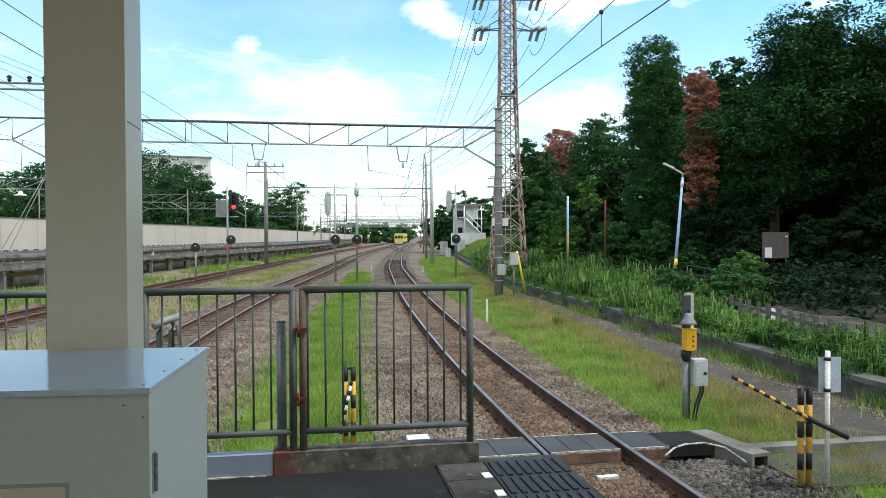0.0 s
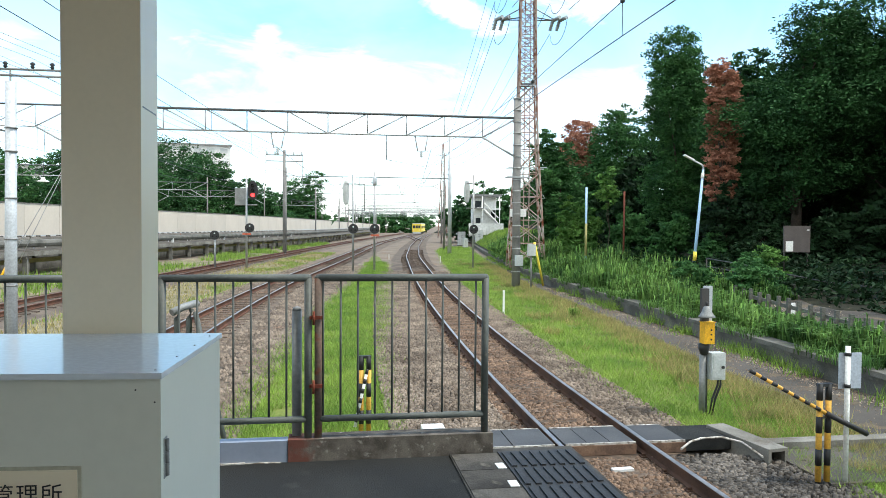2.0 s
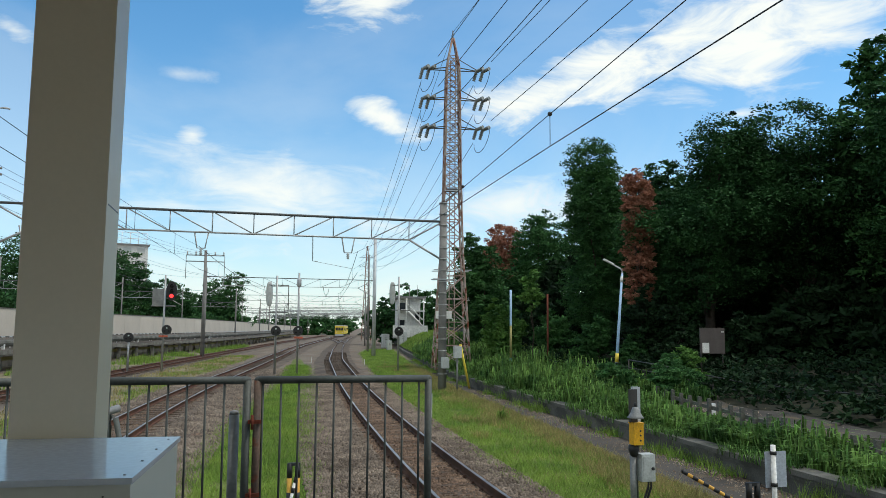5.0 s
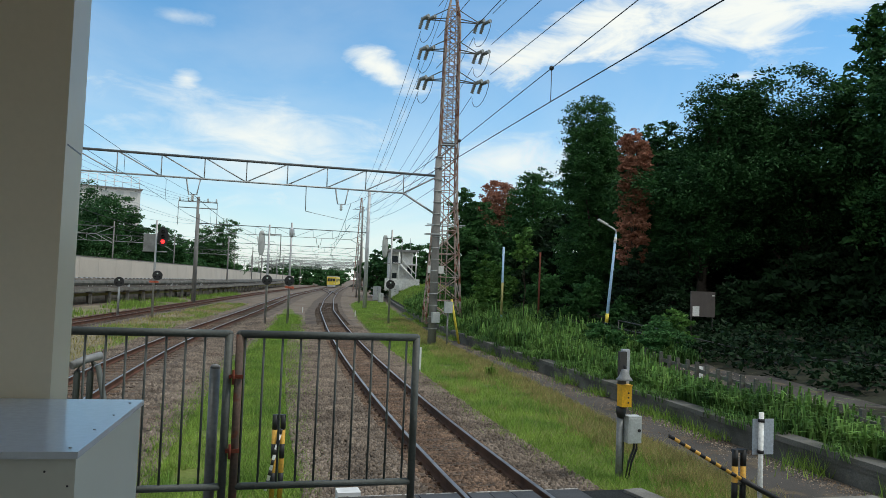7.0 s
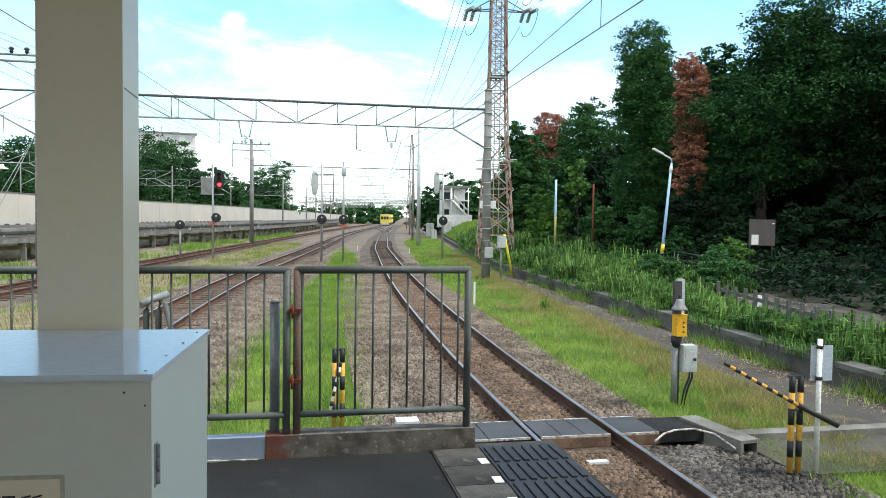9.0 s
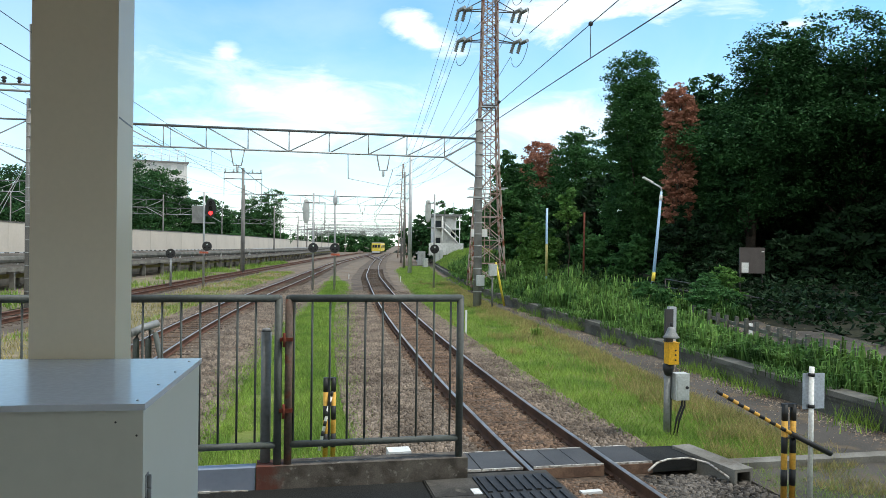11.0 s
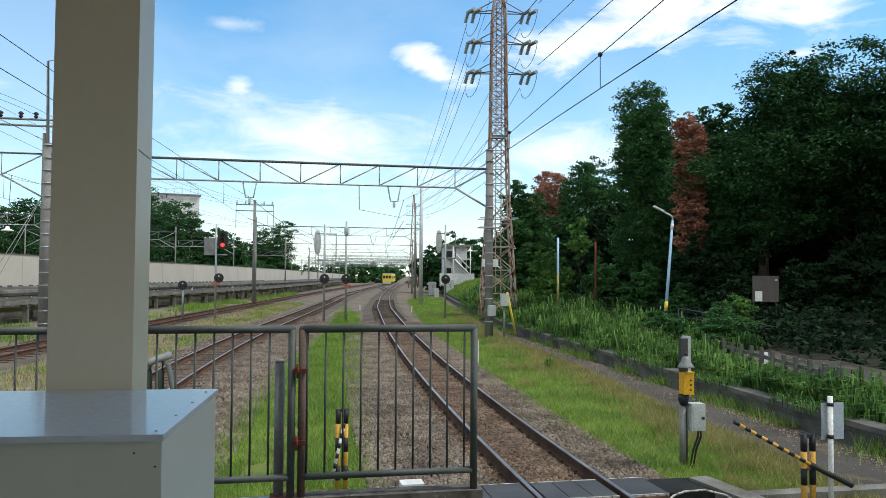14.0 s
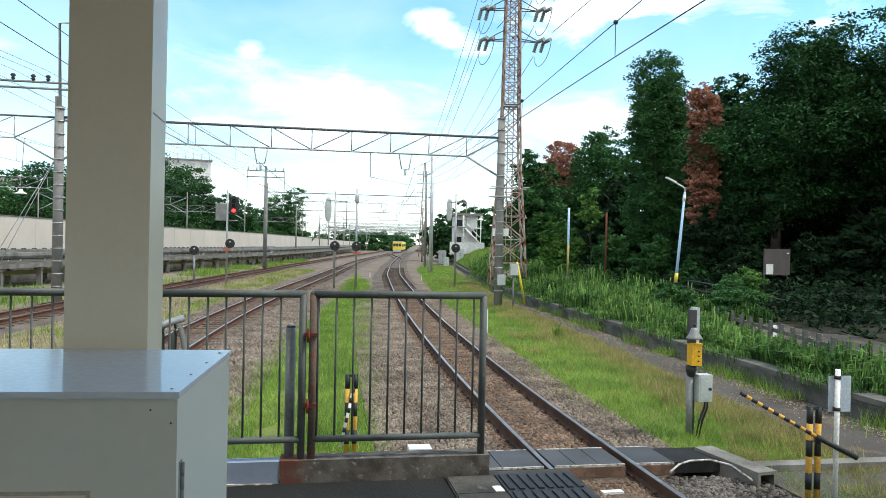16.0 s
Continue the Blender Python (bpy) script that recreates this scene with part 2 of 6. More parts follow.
M_steelgrey = mat("weathered_steel", (0.26, 0.265, 0.26), (0.19, 0.195, 0.19), scale=2.5, fine=30, rough=0.6, metal=0.3, bump=0.1)
M_pole = mat("grey_mast_concrete", (0.25, 0.245, 0.235), (0.17, 0.165, 0.16), scale=1.2, fine=25, rough=0.9, bump=0.2)
M_palepole = mat("pale_galvanised_pole", (0.52, 0.54, 0.56), (0.42, 0.44, 0.46), scale=2, fine=30, rough=0.5, metal=0.2, bump=0.05)
M_pylon = mat("rusting_lattice_steel", (0.46, 0.42, 0.39), (0.32, 0.20, 0.15), scale=1.3, fine=10, rough=0.8, metal=0.1, bump=0.1, c3=(0.20, 0.07, 0.04), spot=0.52)
M_brace = mat("rust_red_brace", (0.36, 0.22, 0.17), (0.42, 0.38, 0.35), scale=1.1, fine=10, rough=0.85, bump=0.1, c3=(0.16, 0.06, 0.035), spot=0.55)
M_dullins = mat("grey_porcelain", (0.30, 0.33, 0.33), (0.20, 0.225, 0.23), rough=0.35, bump=0)
# dark base imitates steel backlit against the sky; the brown stains are its own
M_gantry = mat("backlit_dark_steel", (0.10, 0.105, 0.105), (0.065, 0.07, 0.072), scale=2.5, fine=30, rough=0.6, bump=0.1, c3=(0.16, 0.12, 0.10), spot=0.64)
M_paint = mat("dirty_white_paint", (0.60, 0.575, 0.53), (0.36, 0.33, 0.295), scale=7, fine=40, rough=0.8, bump=0.2, c3=(0.16, 0.135, 0.11), spot=0.52)
M_ins = mat("pale_porcelain", (0.55, 0.58, 0.58), (0.42, 0.46, 0.46), rough=0.3, bump=0)
M_wire = mat("dark_cable", (0.03, 0.032, 0.034), rough=0.6, bump=0)
M_black = mat("matt_black", (0.018, 0.018, 0.019), rough=0.6, bump=0.05)
M_yellow = mat("yellow_paint", (0.82, 0.44, 0.012), (0.72, 0.37, 0.010), scale=5, fine=40, rough=0.45, bump=0.05)
M_lemon = mat("pale_lemon_plastic", (0.86, 0.68, 0.08), (0.74, 0.58, 0.07), scale=4, fine=30, rough=0.55, bump=0.05)
M_amber = mat("faded_amber_stripe", (0.72, 0.39, 0.06), (0.62, 0.34, 0.05), scale=6, fine=40, rough=0.6, bump=0.08)
M_trainyellow = mat("train_yellow", (0.78, 0.60, 0.06), (0.72, 0.54, 0.05), rough=0.4, bump=0)
M_greybox = mat("grey_box_paint", (0.50, 0.52, 0.51), (0.42, 0.44, 0.43), scale=4, fine=30, rough=0.5, bump=0.05)
M_bluepole = mat("pale_blue_pole", (0.38, 0.57, 0.79), (0.33, 0.51, 0.73), rough=0.45, bump=0.03)
M_rustpole = mat("red_brown_pole", (0.17, 0.06, 0.04), rough=0.8, bump=0.1)
M_board = mat("dark_brown_board", (0.055, 0.048, 0.045), (0.045, 0.04, 0.037), rough=0.5, bump=0.05)
M_wallpanel = mat("cream_wall_panel", (0.54, 0.475, 0.40), (0.49, 0.43, 0.36), scale=0.4, fine=6, rough=0.7, bump=0.03, rand=0.05, c3=(0.50, 0.45, 0.38), spot=0.68, gr=0.04)
M_deck = mat("stained_steel_deck", (0.17, 0.155, 0.135), (0.10, 0.088, 0.075), scale=0.7, fine=8, rough=0.8, bump=0.2, c3=(0.16, 0.09, 0.06))
M_build = mat("pale_render", (0.68, 0.68, 0.66), (0.60, 0.60, 0.58), scale=0.3, fine=4, rough=0.8, bump=0.05)
M_glass = mat("dark_window", (0.03, 0.035, 0.04), rough=0.15, bump=0)
M_roof = mat("grey_roof", (0.22, 0.22, 0.22), rough=0.7, bump=0.1)
M_bark = mat("bark", (0.075, 0.06, 0.048), (0.05, 0.04, 0.032), scale=3, fine=14, rough=0.95, bump=0.6)
M_stonerust = mat("rusty_ballast_stone", (0.19, 0.128, 0.09), (0.10, 0.066, 0.047), scale=1.2, fine=30, rough=0.9, bump=0.3, island=0.5)
M_stonedark = mat("oily_ballast_stone", (0.13, 0.115, 0.10), (0.055, 0.05, 0.045), scale=1.2, fine=30, rough=0.85, bump=0.3, island=0.7)
M_litter = mat("dry_leaf_litter", (0.24, 0.20, 0.155), (0.13, 0.09, 0.06), scale=1.5, fine=20, rough=0.9, bump=0.1, island=0.7)
M_drab = mat("drab_yellow_sleeve", (0.36, 0.33, 0.13), (0.29, 0.27, 0.10), rough=0.7, bump=0.05)
M_flash = mat("lavender_grey_sheet", (0.25, 0.28, 0.35), (0.22, 0.25, 0.31), scale=3, fine=40, rough=0.55, bump=0.03, gr=0.04)
M_brown = mat("brown_edge_board", (0.20, 0.125, 0.085), (0.12, 0.075, 0.055), scale=8, fine=60, rough=0.9, bump=0.3)
M_leaf = leafy("broad_leaf", (0.058, 0.150, 0.044), (0.025, 0.078, 0.026))
# base colour below real foliage: the wood's inner shade is put into it
M_leafdarkshade = leafy("dark_shade_leaf", (0.014, 0.038, 0.013), (0.007, 0.021, 0.008), through_light=0.1)
M_leafmid = leafy("layered_leaf", (0.043, 0.118, 0.037), (0.017, 0.056, 0.020), through_light=0.12)
M_leafbright = leafy("bright_leaf", (0.115, 0.235, 0.052), (0.062, 0.15, 0.036))
M_leafred = leafy("dead_brown_leaf", (0.42, 0.205, 0.135), (0.27, 0.115, 0.075))
M_grass = leafy("grass_blade", (0.27, 0.385, 0.075), (0.15, 0.26, 0.048), var=0.35, through_light=0.35)
M_drygrass = leafy("dry_grass_blade", (0.40, 0.33, 0.14), (0.28, 0.25, 0.10), var=0.35, through_light=0.3)
M_reed = leafy("reed_blade", (0.15, 0.27, 0.065), (0.055, 0.13, 0.034), var=0.6, through_light=0.35)
M_red = glow("red_signal_lamp", (1.0, 0.02, 0.02), 6.0)
M_lens = mat("unlit_lens", (0.02, 0.02, 0.02), rough=0.15, bump=0)
M_orange = mat("orange_red_plate", (0.55, 0.12, 0.06), rough=0.5, bump=0)


# ---- building helpers ----
def add_box(bm, x0, x1, y0, y1, z0, z1, m=None):
    vs = [bm.verts.new((x, y, z)) for z in (z0, z1) for x, y in ((x0, y0), (x1, y0), (x1, y1), (x0, y1))]
    for f in ((3, 2, 1, 0), (4, 5, 6, 7), (0, 1, 5, 4), (1, 2, 6, 5), (2, 3, 7, 6), (3, 0, 4, 7)):
        bm.faces.new([vs[i] for i in f])
    if m:
        bmesh.ops.transform(bm, matrix=m, verts=vs)
    return vs


def add_tube(bm, p0, p1, r0, r1=None, seg=8, cap=True):
    p0, p1 = Vector(p0), Vector(p1)
    r1 = r0 if r1 is None else r1
    q = (p1 - p0).to_track_quat("Z", "Y")
    rings = []
    for p, r in ((p0, r0), (p1, r1)):
        rings.append([bm.verts.new(p + q @ Vector((r * math.cos(6.28319 * i / seg), r * math.sin(6.28319 * i / seg), 0))) for i in range(seg)])
    for i in range(seg):
        j = (i + 1) % seg
        f = bm.faces.new((rings[0][i], rings[0][j], rings[1][j], rings[1][i]))
        f.smooth = seg > 5
    if cap:
        bm.faces.new(rings[0][::-1])
        bm.faces.new(rings[1])


def add_lathe(bm, prof, seg=16, m=None):
    """Turns a profile of (radius, height) round the z axis."""
    rings = [[bm.verts.new((max(r, 0.0005) * math.cos(6.28319 * i / seg), max(r, 0.0005) * math.sin(6.28319 * i / seg), z)) for i in range(seg)] for r, z in prof]
    for a, b in zip(rings, rings[1:]):
        for i in range(seg):
            j = (i + 1) % seg
            bm.faces.new((a[i], a[j], b[j], b[i])).smooth = True
    bm.faces.new(rings[0][::-1])
    bm.faces.new(rings[-1])
    if m:
        bmesh.ops.transform(bm, matrix=m, verts=[v for r in rings for v in r])


def path_tube(bm, pts, r, seg=6):
    """One continuous bent tube; r is a radius or one for each point."""
    pts = [Vector(p) for p in pts]
    rs = r if isinstance(r, (list, tuple)) else [r] * len(pts)
    rows = []
    for i, p in enumerate(pts):
        d = (pts[min(i + 1, len(pts) - 1)] - pts[max(i - 1, 0)]).normalized()
        u = d.cross(Vector((0, 0, 1)) if abs(d.z) < 0.95 else Vector((0, 1, 0))).normalized()
        w = u.cross(d)
        rows.append([bm.verts.new(p + (u * math.cos(6.28319 * k / seg) + w * math.sin(6.28319 * k / seg)) * rs[i]) for k in range(seg)])
    for a, b in zip(rows, rows[1:]):
        for k in range(seg):
            bm.faces.new((a[k], a[(k + 1) % seg], b[(k + 1) % seg], b[k])).smooth = True
    bm.faces.new(rows[0][::-1])
    bm.faces.new(rows[-1])


def sag_line(a, b, sag, n=14):
    a, b = Vector(a), Vector(b)
    return [a.lerp(b, i / n) - Vector((0, 0, 4 * sag * (i / n) * (1 - i / n))) for i in range(n + 1)]


def to_mesh(name, bm, material, bevel=0.0):
    if bevel:
        bmesh.ops.bevel(bm, geom=[e for e in bm.edges if e.is_manifold and e.calc_face_angle(0) > 0.6], offset=bevel, segments=2, affect="EDGES", profile=0.6)
    bmesh.ops.recalc_face_normals(bm, faces=bm.faces)
    me = bpy.data.meshes.new(name)
    bm.to_mesh(me)
    bm.free()
    me.materials.append(material)
    return me


def part(name, bm, material, parent=None, label="", bevel=0.0):
    ob = new(name, to_mesh(name, bm, material, bevel))
    if parent:
        ob.parent = parent
    if label:
        tagged(ob, label)
    return ob


def box_part(name, dims, material, parent=None, label="", bevel=0.0, m=None):
    bm = bmesh.new()
    add_box(bm, *dims)
    ob = part(name, bm, material, parent, label, bevel)
    if m:
        ob.matrix_local = m
    return ob


def tube_part(name, p0, p1, r, material, parent=None, label="", r1=None, seg=10):
    bm = bmesh.new()
    add_tube(bm, p0, p1, r, r1, seg)
    return part(name, bm, material, parent, label)


def shared_part(name, me, parent, m):
    ob = new(name, me)
    ob.parent = parent
    ob.matrix_local = m
    return ob


def thing(name, label, category, m=None, group="", kind=""):
    ob = new(name)
    ob.empty_display_size = 0.2
    if m:
        ob.matrix_world = m
    return tagged(ob, label, category, group, kind)


def structure(name, bm, material, label, category, bevel=0.0):
    return tagged(part(name, bm, material, None, "", bevel), label, category, "", "structure")


def array_mesh(name, verts, faces, material):
    """A mesh from numpy arrays: verts (n, 3), faces (m, 3 or 4)."""
    me = bpy.data.meshes.new(name)
    k = faces.shape[1]
    me.vertices.add(len(verts))
    me.vertices.foreach_set("co", verts.astype(np.float32).ravel())
    me.loops.add(faces.size)
    me.loops.foreach_set("vertex_index", faces.astype(np.int32).ravel())
    me.polygons.add(len(faces))
    me.polygons.foreach_set("loop_start", np.arange(0, faces.size, k, dtype=np.int32))
    me.update(calc_edges=True)
    me.materials.append(material)
    return me


def along(points, y):
    """X of a line of the plan at y, through the given (y, x) points, smoothed."""
    ys, xs = np.array([p[0] for p in points], float), np.array([p[1] for p in points], float)
    y = np.atleast_1d(np.asarray(y, float))
    return np.mean([np.interp(y + d, ys, xs) for d in np.linspace(-5, 5, 11)], axis=0)


TRACK_1 = [(-40, 3.53), (10, 3.53), (15, 3.66), (21, 3.96), (29, 4.45), (42, 5.45), (67, 7.7), (100, 11.75), (140, 17.3), (176, 22.6), (270, 37.5)]
TRACK_2 = [(-40, -6.5), (0, -4.6), (21.5, -3.42), (27, -3.05), (37.6, -2.0), (57, 0.55), (69, 2.05), (100, 5.9), (119, 8.4), (176, 17.6), (270, 33)]
TRACK_3 = [(-40, -15), (0, -12.2), (27, -10.3), (34, -9.6), (45, -8.1), (62, -5.7), (85, -2.3), (145, 6.6), (200, 16), (270, 28)]
WALL_LINE = [(-40, 9.4), (11.8, 9.75), (17.5, 10.0), (22, 10.3), (33, 10.85), (46, 11.9), (81, 17.0), (120, 23), (200, 36)]
DECK_LINE = [(-40, -32), (0, -25.5), (20, -21.6), (48, -16.2), (72, -11.4), (90, -6.9), (110, -2.6), (150, 3.6), (200, 10), (300, 25)]


def strip(name, fl, fr, y0, y1, z, material, label, category, step=1.0, thick=0.0):
    """A strip of ground between two lines of the plan."""
    bm = bmesh.new()
    ys = np.arange(y0, y1 + 0.01, step)
    L, Rr = fl(ys), fr(ys)
    n = 5
    rows = []
    for y, a, b in zip(ys, L, Rr):
        rows.append([bm.verts.new((a + (b - a) * i / n, y, z + 0.03 * noise.noise(Vector((a + (b - a) * i / n, y * 0.7, 1)))  - (thick if i in (0, n) else 0))) for i in range(n + 1)])
    for a, b in zip(rows, rows[1:]):
        for i in range(n):
            bm.faces.new((a[i], a[i + 1], b[i + 1], b[i])).smooth = True
    return structure(name, bm, material, label, category)


# ---- ground and large structure ----
bm = bmesh.new()
rings = [[bm.verts.new((r * math.cos(6.28319 * i / 48), 30 + r * math.sin(6.28319 * i / 48), -0.26)) for i in range(48)] for r in (15, 60, 300, 3000)]
for a, b in zip(rings, rings[1:]):
    for i in range(48):
        bm.faces.new((a[i], a[(i + 1) % 48], b[(i + 1) % 48], b[i]))
bm.faces.new(rings[0])
structure("ground", bm, M_gravel, "brown-grey gravel railway ground", "ground")

for nm, line, w0, w1 in (("ballast_bed_1", TRACK_1, -1.9, 1.55), ("ballast_bed_2", TRACK_2, -1.7, 1.9), ("ballast_bed_3", TRACK_3, -1.6, 1.6)):
    strip(nm, lambda y, l=line, w=w0: along(l, y) + w, lambda y, l=line, w=w1: along(l, y) + w, -30, 265, -0.175, M_ballast, "grey-brown crushed stone ballast bed", "ballast", 1.5, 0.09)

# platform
P_TOP = 1.1
bm = bmesh.new()
add_box(bm, -6.0, 1.45, -14, 5.62, -0.3, P_TOP)
structure("platform", bm, M_asphalt, "dark asphalt station platform", "platform", 0.01)
bm = bmesh.new()
add_box(bm, 0.94, 1.87, -14, 5.60, 0.75, P_TOP + 0.012)
structure("platform_edge", bm, M_edge, "worn grey concrete platform edge slab", "platform edge", 0.012)
slab_b = bmesh.new()
add_box(slab_b, -0.165, 0.165, -0.176, 0.176, 0, 0.008)
slab_me = to_mesh("edge_slab", slab_b, mat("worn_edge_slab", (0.088, 0.082, 0.073), (0.036, 0.034, 0.031), scale=2.5, fine=70, rough=0.9, bump=0.4, rand=0.2, c3=(0.13, 0.12, 0.10), spot=0.6), 0.004)
for iy in range(12):
    shared_part("edge_slab", slab_me, bpy.data.objects["platform_edge"], pose(1.115, 5.30 - iy * 0.36, P_TOP + 0.011, 0, 0, 0.4 * math.sin(iy * 2.1)))
rib = bmesh.new()
add_box(rib, -0.017, 0.017, -0.155, 0.155, 0, 0.013)
rib_me = to_mesh("rib", rib, M_rubber, 0.003)
mats_thing = thing("anti_slip_mat", "black ribbed rubber anti-slip mat on the platform edge", "mat", pose(1.56, 0, P_TOP + 0.013))
box_part("backing", (-0.27, 0.28, 1.5, 5.50, 0, 0.008), M_rubber, mats_thing)
for iy in range(11):
    for ix in range(8):
        shared_part("rib", rib_me, mats_thing, pose(-0.232 + ix * 0.068, 5.30 - iy * 0.36, 0.006, 0, 0, 1.2 * math.sin(iy * 5 + ix)))
tile_me_b = bmesh.new()
add_box(tile_me_b, -0.029, 0.029, -0.055, 0.055, 0, 0.006)
tile_me = to_mesh("white_marker_tile", tile_me_b, M_white)
for i in range(6):
    ob = new("marker_tile", tile_me)
    ob.matrix_world = pose(1.24, 5.18 - i * 0.36, P_TOP + 0.0185, 0, 0, 1.5 * (-1) ** i)
    tagged(ob, "small white rectangular marker tile on the platform edge", "marker tile", "platform edge marker tiles")
# kerb under the fence and the metal flashing beside it
bm = bmesh.new()
add_box(bm, -0.19, 1.26, 5.51, 5.68, P_TOP - 0.3, 1.254)
structure("kerb", bm, M_kerb, "rust-stained concrete kerb under the fence", "kerb", 0.02)
bm = bmesh.new()
add_box(bm, -6.0, -0.194, 5.515, 5.62, P_TOP - 0.3, 1.250)
structure("kerb_flashing", bm, M_flash, "pale blue-grey sheet metal kerb flashing", "kerb", 0.01)
bm = bmesh.new()
rs = random.Random(5)
xs_ = [-6 + 0.08 * i for i in range(73)]
for xa, xb in zip(xs_, xs_[1:]):
    if rs.random() > 0.12:
        add_box(bm, xa, xb, 5.508 - rs.uniform(0.002, 0.014), 5.518, P_TOP - 0.01, P_TOP + rs.uniform(0.004, 0.014))
structure("sealant", bm, M_paint, "crumbling white sealant along the flashing", "sealant")
# unseen canopy and end wall, added to shade the column and cabinets
bm = bmesh.new()
add_box(bm, -9.0, 2.35, -14, 3.95, 4.75, 4.95)
structure("ceiling", bm, M_cream, "unseen cream canopy added to shade the platform", "canopy")
bm = bmesh.new()
add_box(bm, -9.0, 2.2, -5.9, -5.7, -0.3, 4.75)
structure("wall_south", bm, M_cream, "unseen cream wall added to cut light from behind", "wall")


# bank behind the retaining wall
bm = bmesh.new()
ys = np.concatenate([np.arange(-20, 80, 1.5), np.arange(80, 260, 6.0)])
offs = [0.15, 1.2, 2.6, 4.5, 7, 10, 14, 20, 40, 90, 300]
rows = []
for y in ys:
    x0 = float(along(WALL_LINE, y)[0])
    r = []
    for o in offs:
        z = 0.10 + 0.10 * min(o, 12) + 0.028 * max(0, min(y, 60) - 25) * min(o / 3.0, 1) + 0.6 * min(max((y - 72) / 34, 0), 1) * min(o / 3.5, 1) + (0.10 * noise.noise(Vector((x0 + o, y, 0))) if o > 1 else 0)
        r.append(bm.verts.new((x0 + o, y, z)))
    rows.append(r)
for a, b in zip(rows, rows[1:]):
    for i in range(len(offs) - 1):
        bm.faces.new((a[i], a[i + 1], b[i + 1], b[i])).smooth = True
structure("bank", bm, M_bank, "overgrown earth bank with the wood's shade in its colour", "bank")


def bank_z(x, y):
    o = x - along(WALL_LINE, y)
    return 0.10 + 0.10 * np.minimum(o, 12) + 0.028 * np.maximum(0, np.minimum(y, 60) - 25) * np.minimum(o / 3.0, 1) + 0.6 * np.clip((y - 72) / 34, 0, 1) * np.minimum(o / 3.5, 1)


bm = bmesh.new()
ys = np.arange(-20, 110, 2.0)
xs = along(WALL_LINE, ys)
prof = ((-0.02, -0.35), (-0.02, 0.02), (-0.06, 0.025), (-0.06, 0.13), (0.30, 0.14), (0.30, -0.35))
rows = [[bm.verts.new((x + p[0], y, p[1])) for p in prof] for x, y in zip(xs, ys)]
for a, b in zip(rows, rows[1:]):
    for i in range(len(prof) - 1):
        bm.faces.new((a[i], a[i + 1], b[i + 1], b[i]))
bm.faces.new(rows[0])
bm.faces.new(rows[-1][::-1])
structure("wall_retaining", bm, M_darkconc, "low dark weathered concrete retaining wall", "retaining wall")

cop_b = bmesh.new()
add_box(cop_b, -0.10, 0.32, -0.97, 0.97, 0.0, 0.10)
cop_me = to_mesh("coping_block", cop_b, M_darkconc, 0.015)
wall_ob = bpy.data.objects["wall_retaining"]
yv = -4.0
while yv < 70:
    xa, xb = along(WALL_LINE, [yv - 0.5, yv + 0.5])
    shared_part("coping_block", cop_me, wall_ob, pose((xa + xb) / 2, yv, 0.115 + 0.006 * math.sin(yv * 3.1), 0, 0, -math.degrees(math.atan(xb - xa)) + 0.6 * math.sin(yv * 2.3)))
    yv += 1.97
PATH_L = [(-40, 7.0), (8, 7.2), (11.2, 7.6), (13.4, 7.8), (16.6, 8.2), (24, 8.95), (33, 9.5), (53, 12.0), (90, 17.5), (106, 20.2)]
strip("path", lambda y: along(PATH_L, y), lambda y: along(WALL_LINE, y) - 0.25, -5, 70, -0.21, M_path, "cracked old grey asphalt path", "path", 1.0)
G1L = [(6, -1.6), (12.5, -1.3), (17.8, -1.05), (27, -0.2), (36.7, 1.3), (60, 3.4), (75, 4.6)]
G1R = [(6, 0.8), (11.4, 1.0), (14.9, 1.25), (21, 1.75), (36.6, 3.2), (60, 4.6), (75, 5.2)]
G2L = [(2, 5.9), (9.2, 5.8), (9.9, 5.1), (10.7, 5.1), (15.6, 5.15), (22.5, 5.65), (33, 6.5), (57, 9.0), (90, 13.2), (106, 17.0)]
G4L = [(6, -9.4), (25, -8.4), (45, -6.4), (62, -4.0), (85, -0.6)]
G4R = [(6, -6.2), (25, -5.2), (45, -3.2), (62, -1.0), (85, 1.6)]
G5L = [(10, -21), (48, -14.9), (72, -10.2), (90, -6.0), (110, -2.2), (125, 0.3)]
G5R = [(10, -14.4), (34, -11.6), (45, -10.2), (62, -7.8), (85, -4.4), (110, -0.8), (125, 1.2)]
LAWNS = (("verge_1", G1L, G1R, 6.5, 72), ("verge_2", G2L, PATH_L, 2, 106), ("verge_3", G4L, G4R, 8, 80), ("verge_4", G5L, G5R, 12, 120))
for nm, l, r, y0, y1 in LAWNS:
    strip(nm, lambda y, q=l: along(q, y), lambda y, q=r: along(q, y), y0, y1, -0.205, M_drysoil if nm in ("verge_3", "verge_4") else M_soil, "patchy grassy verge beside the tracks", "verge", 1.0, 0.03)


# ---- grass, reeds, loose stones ----
rng = np.random.default_rng(4)


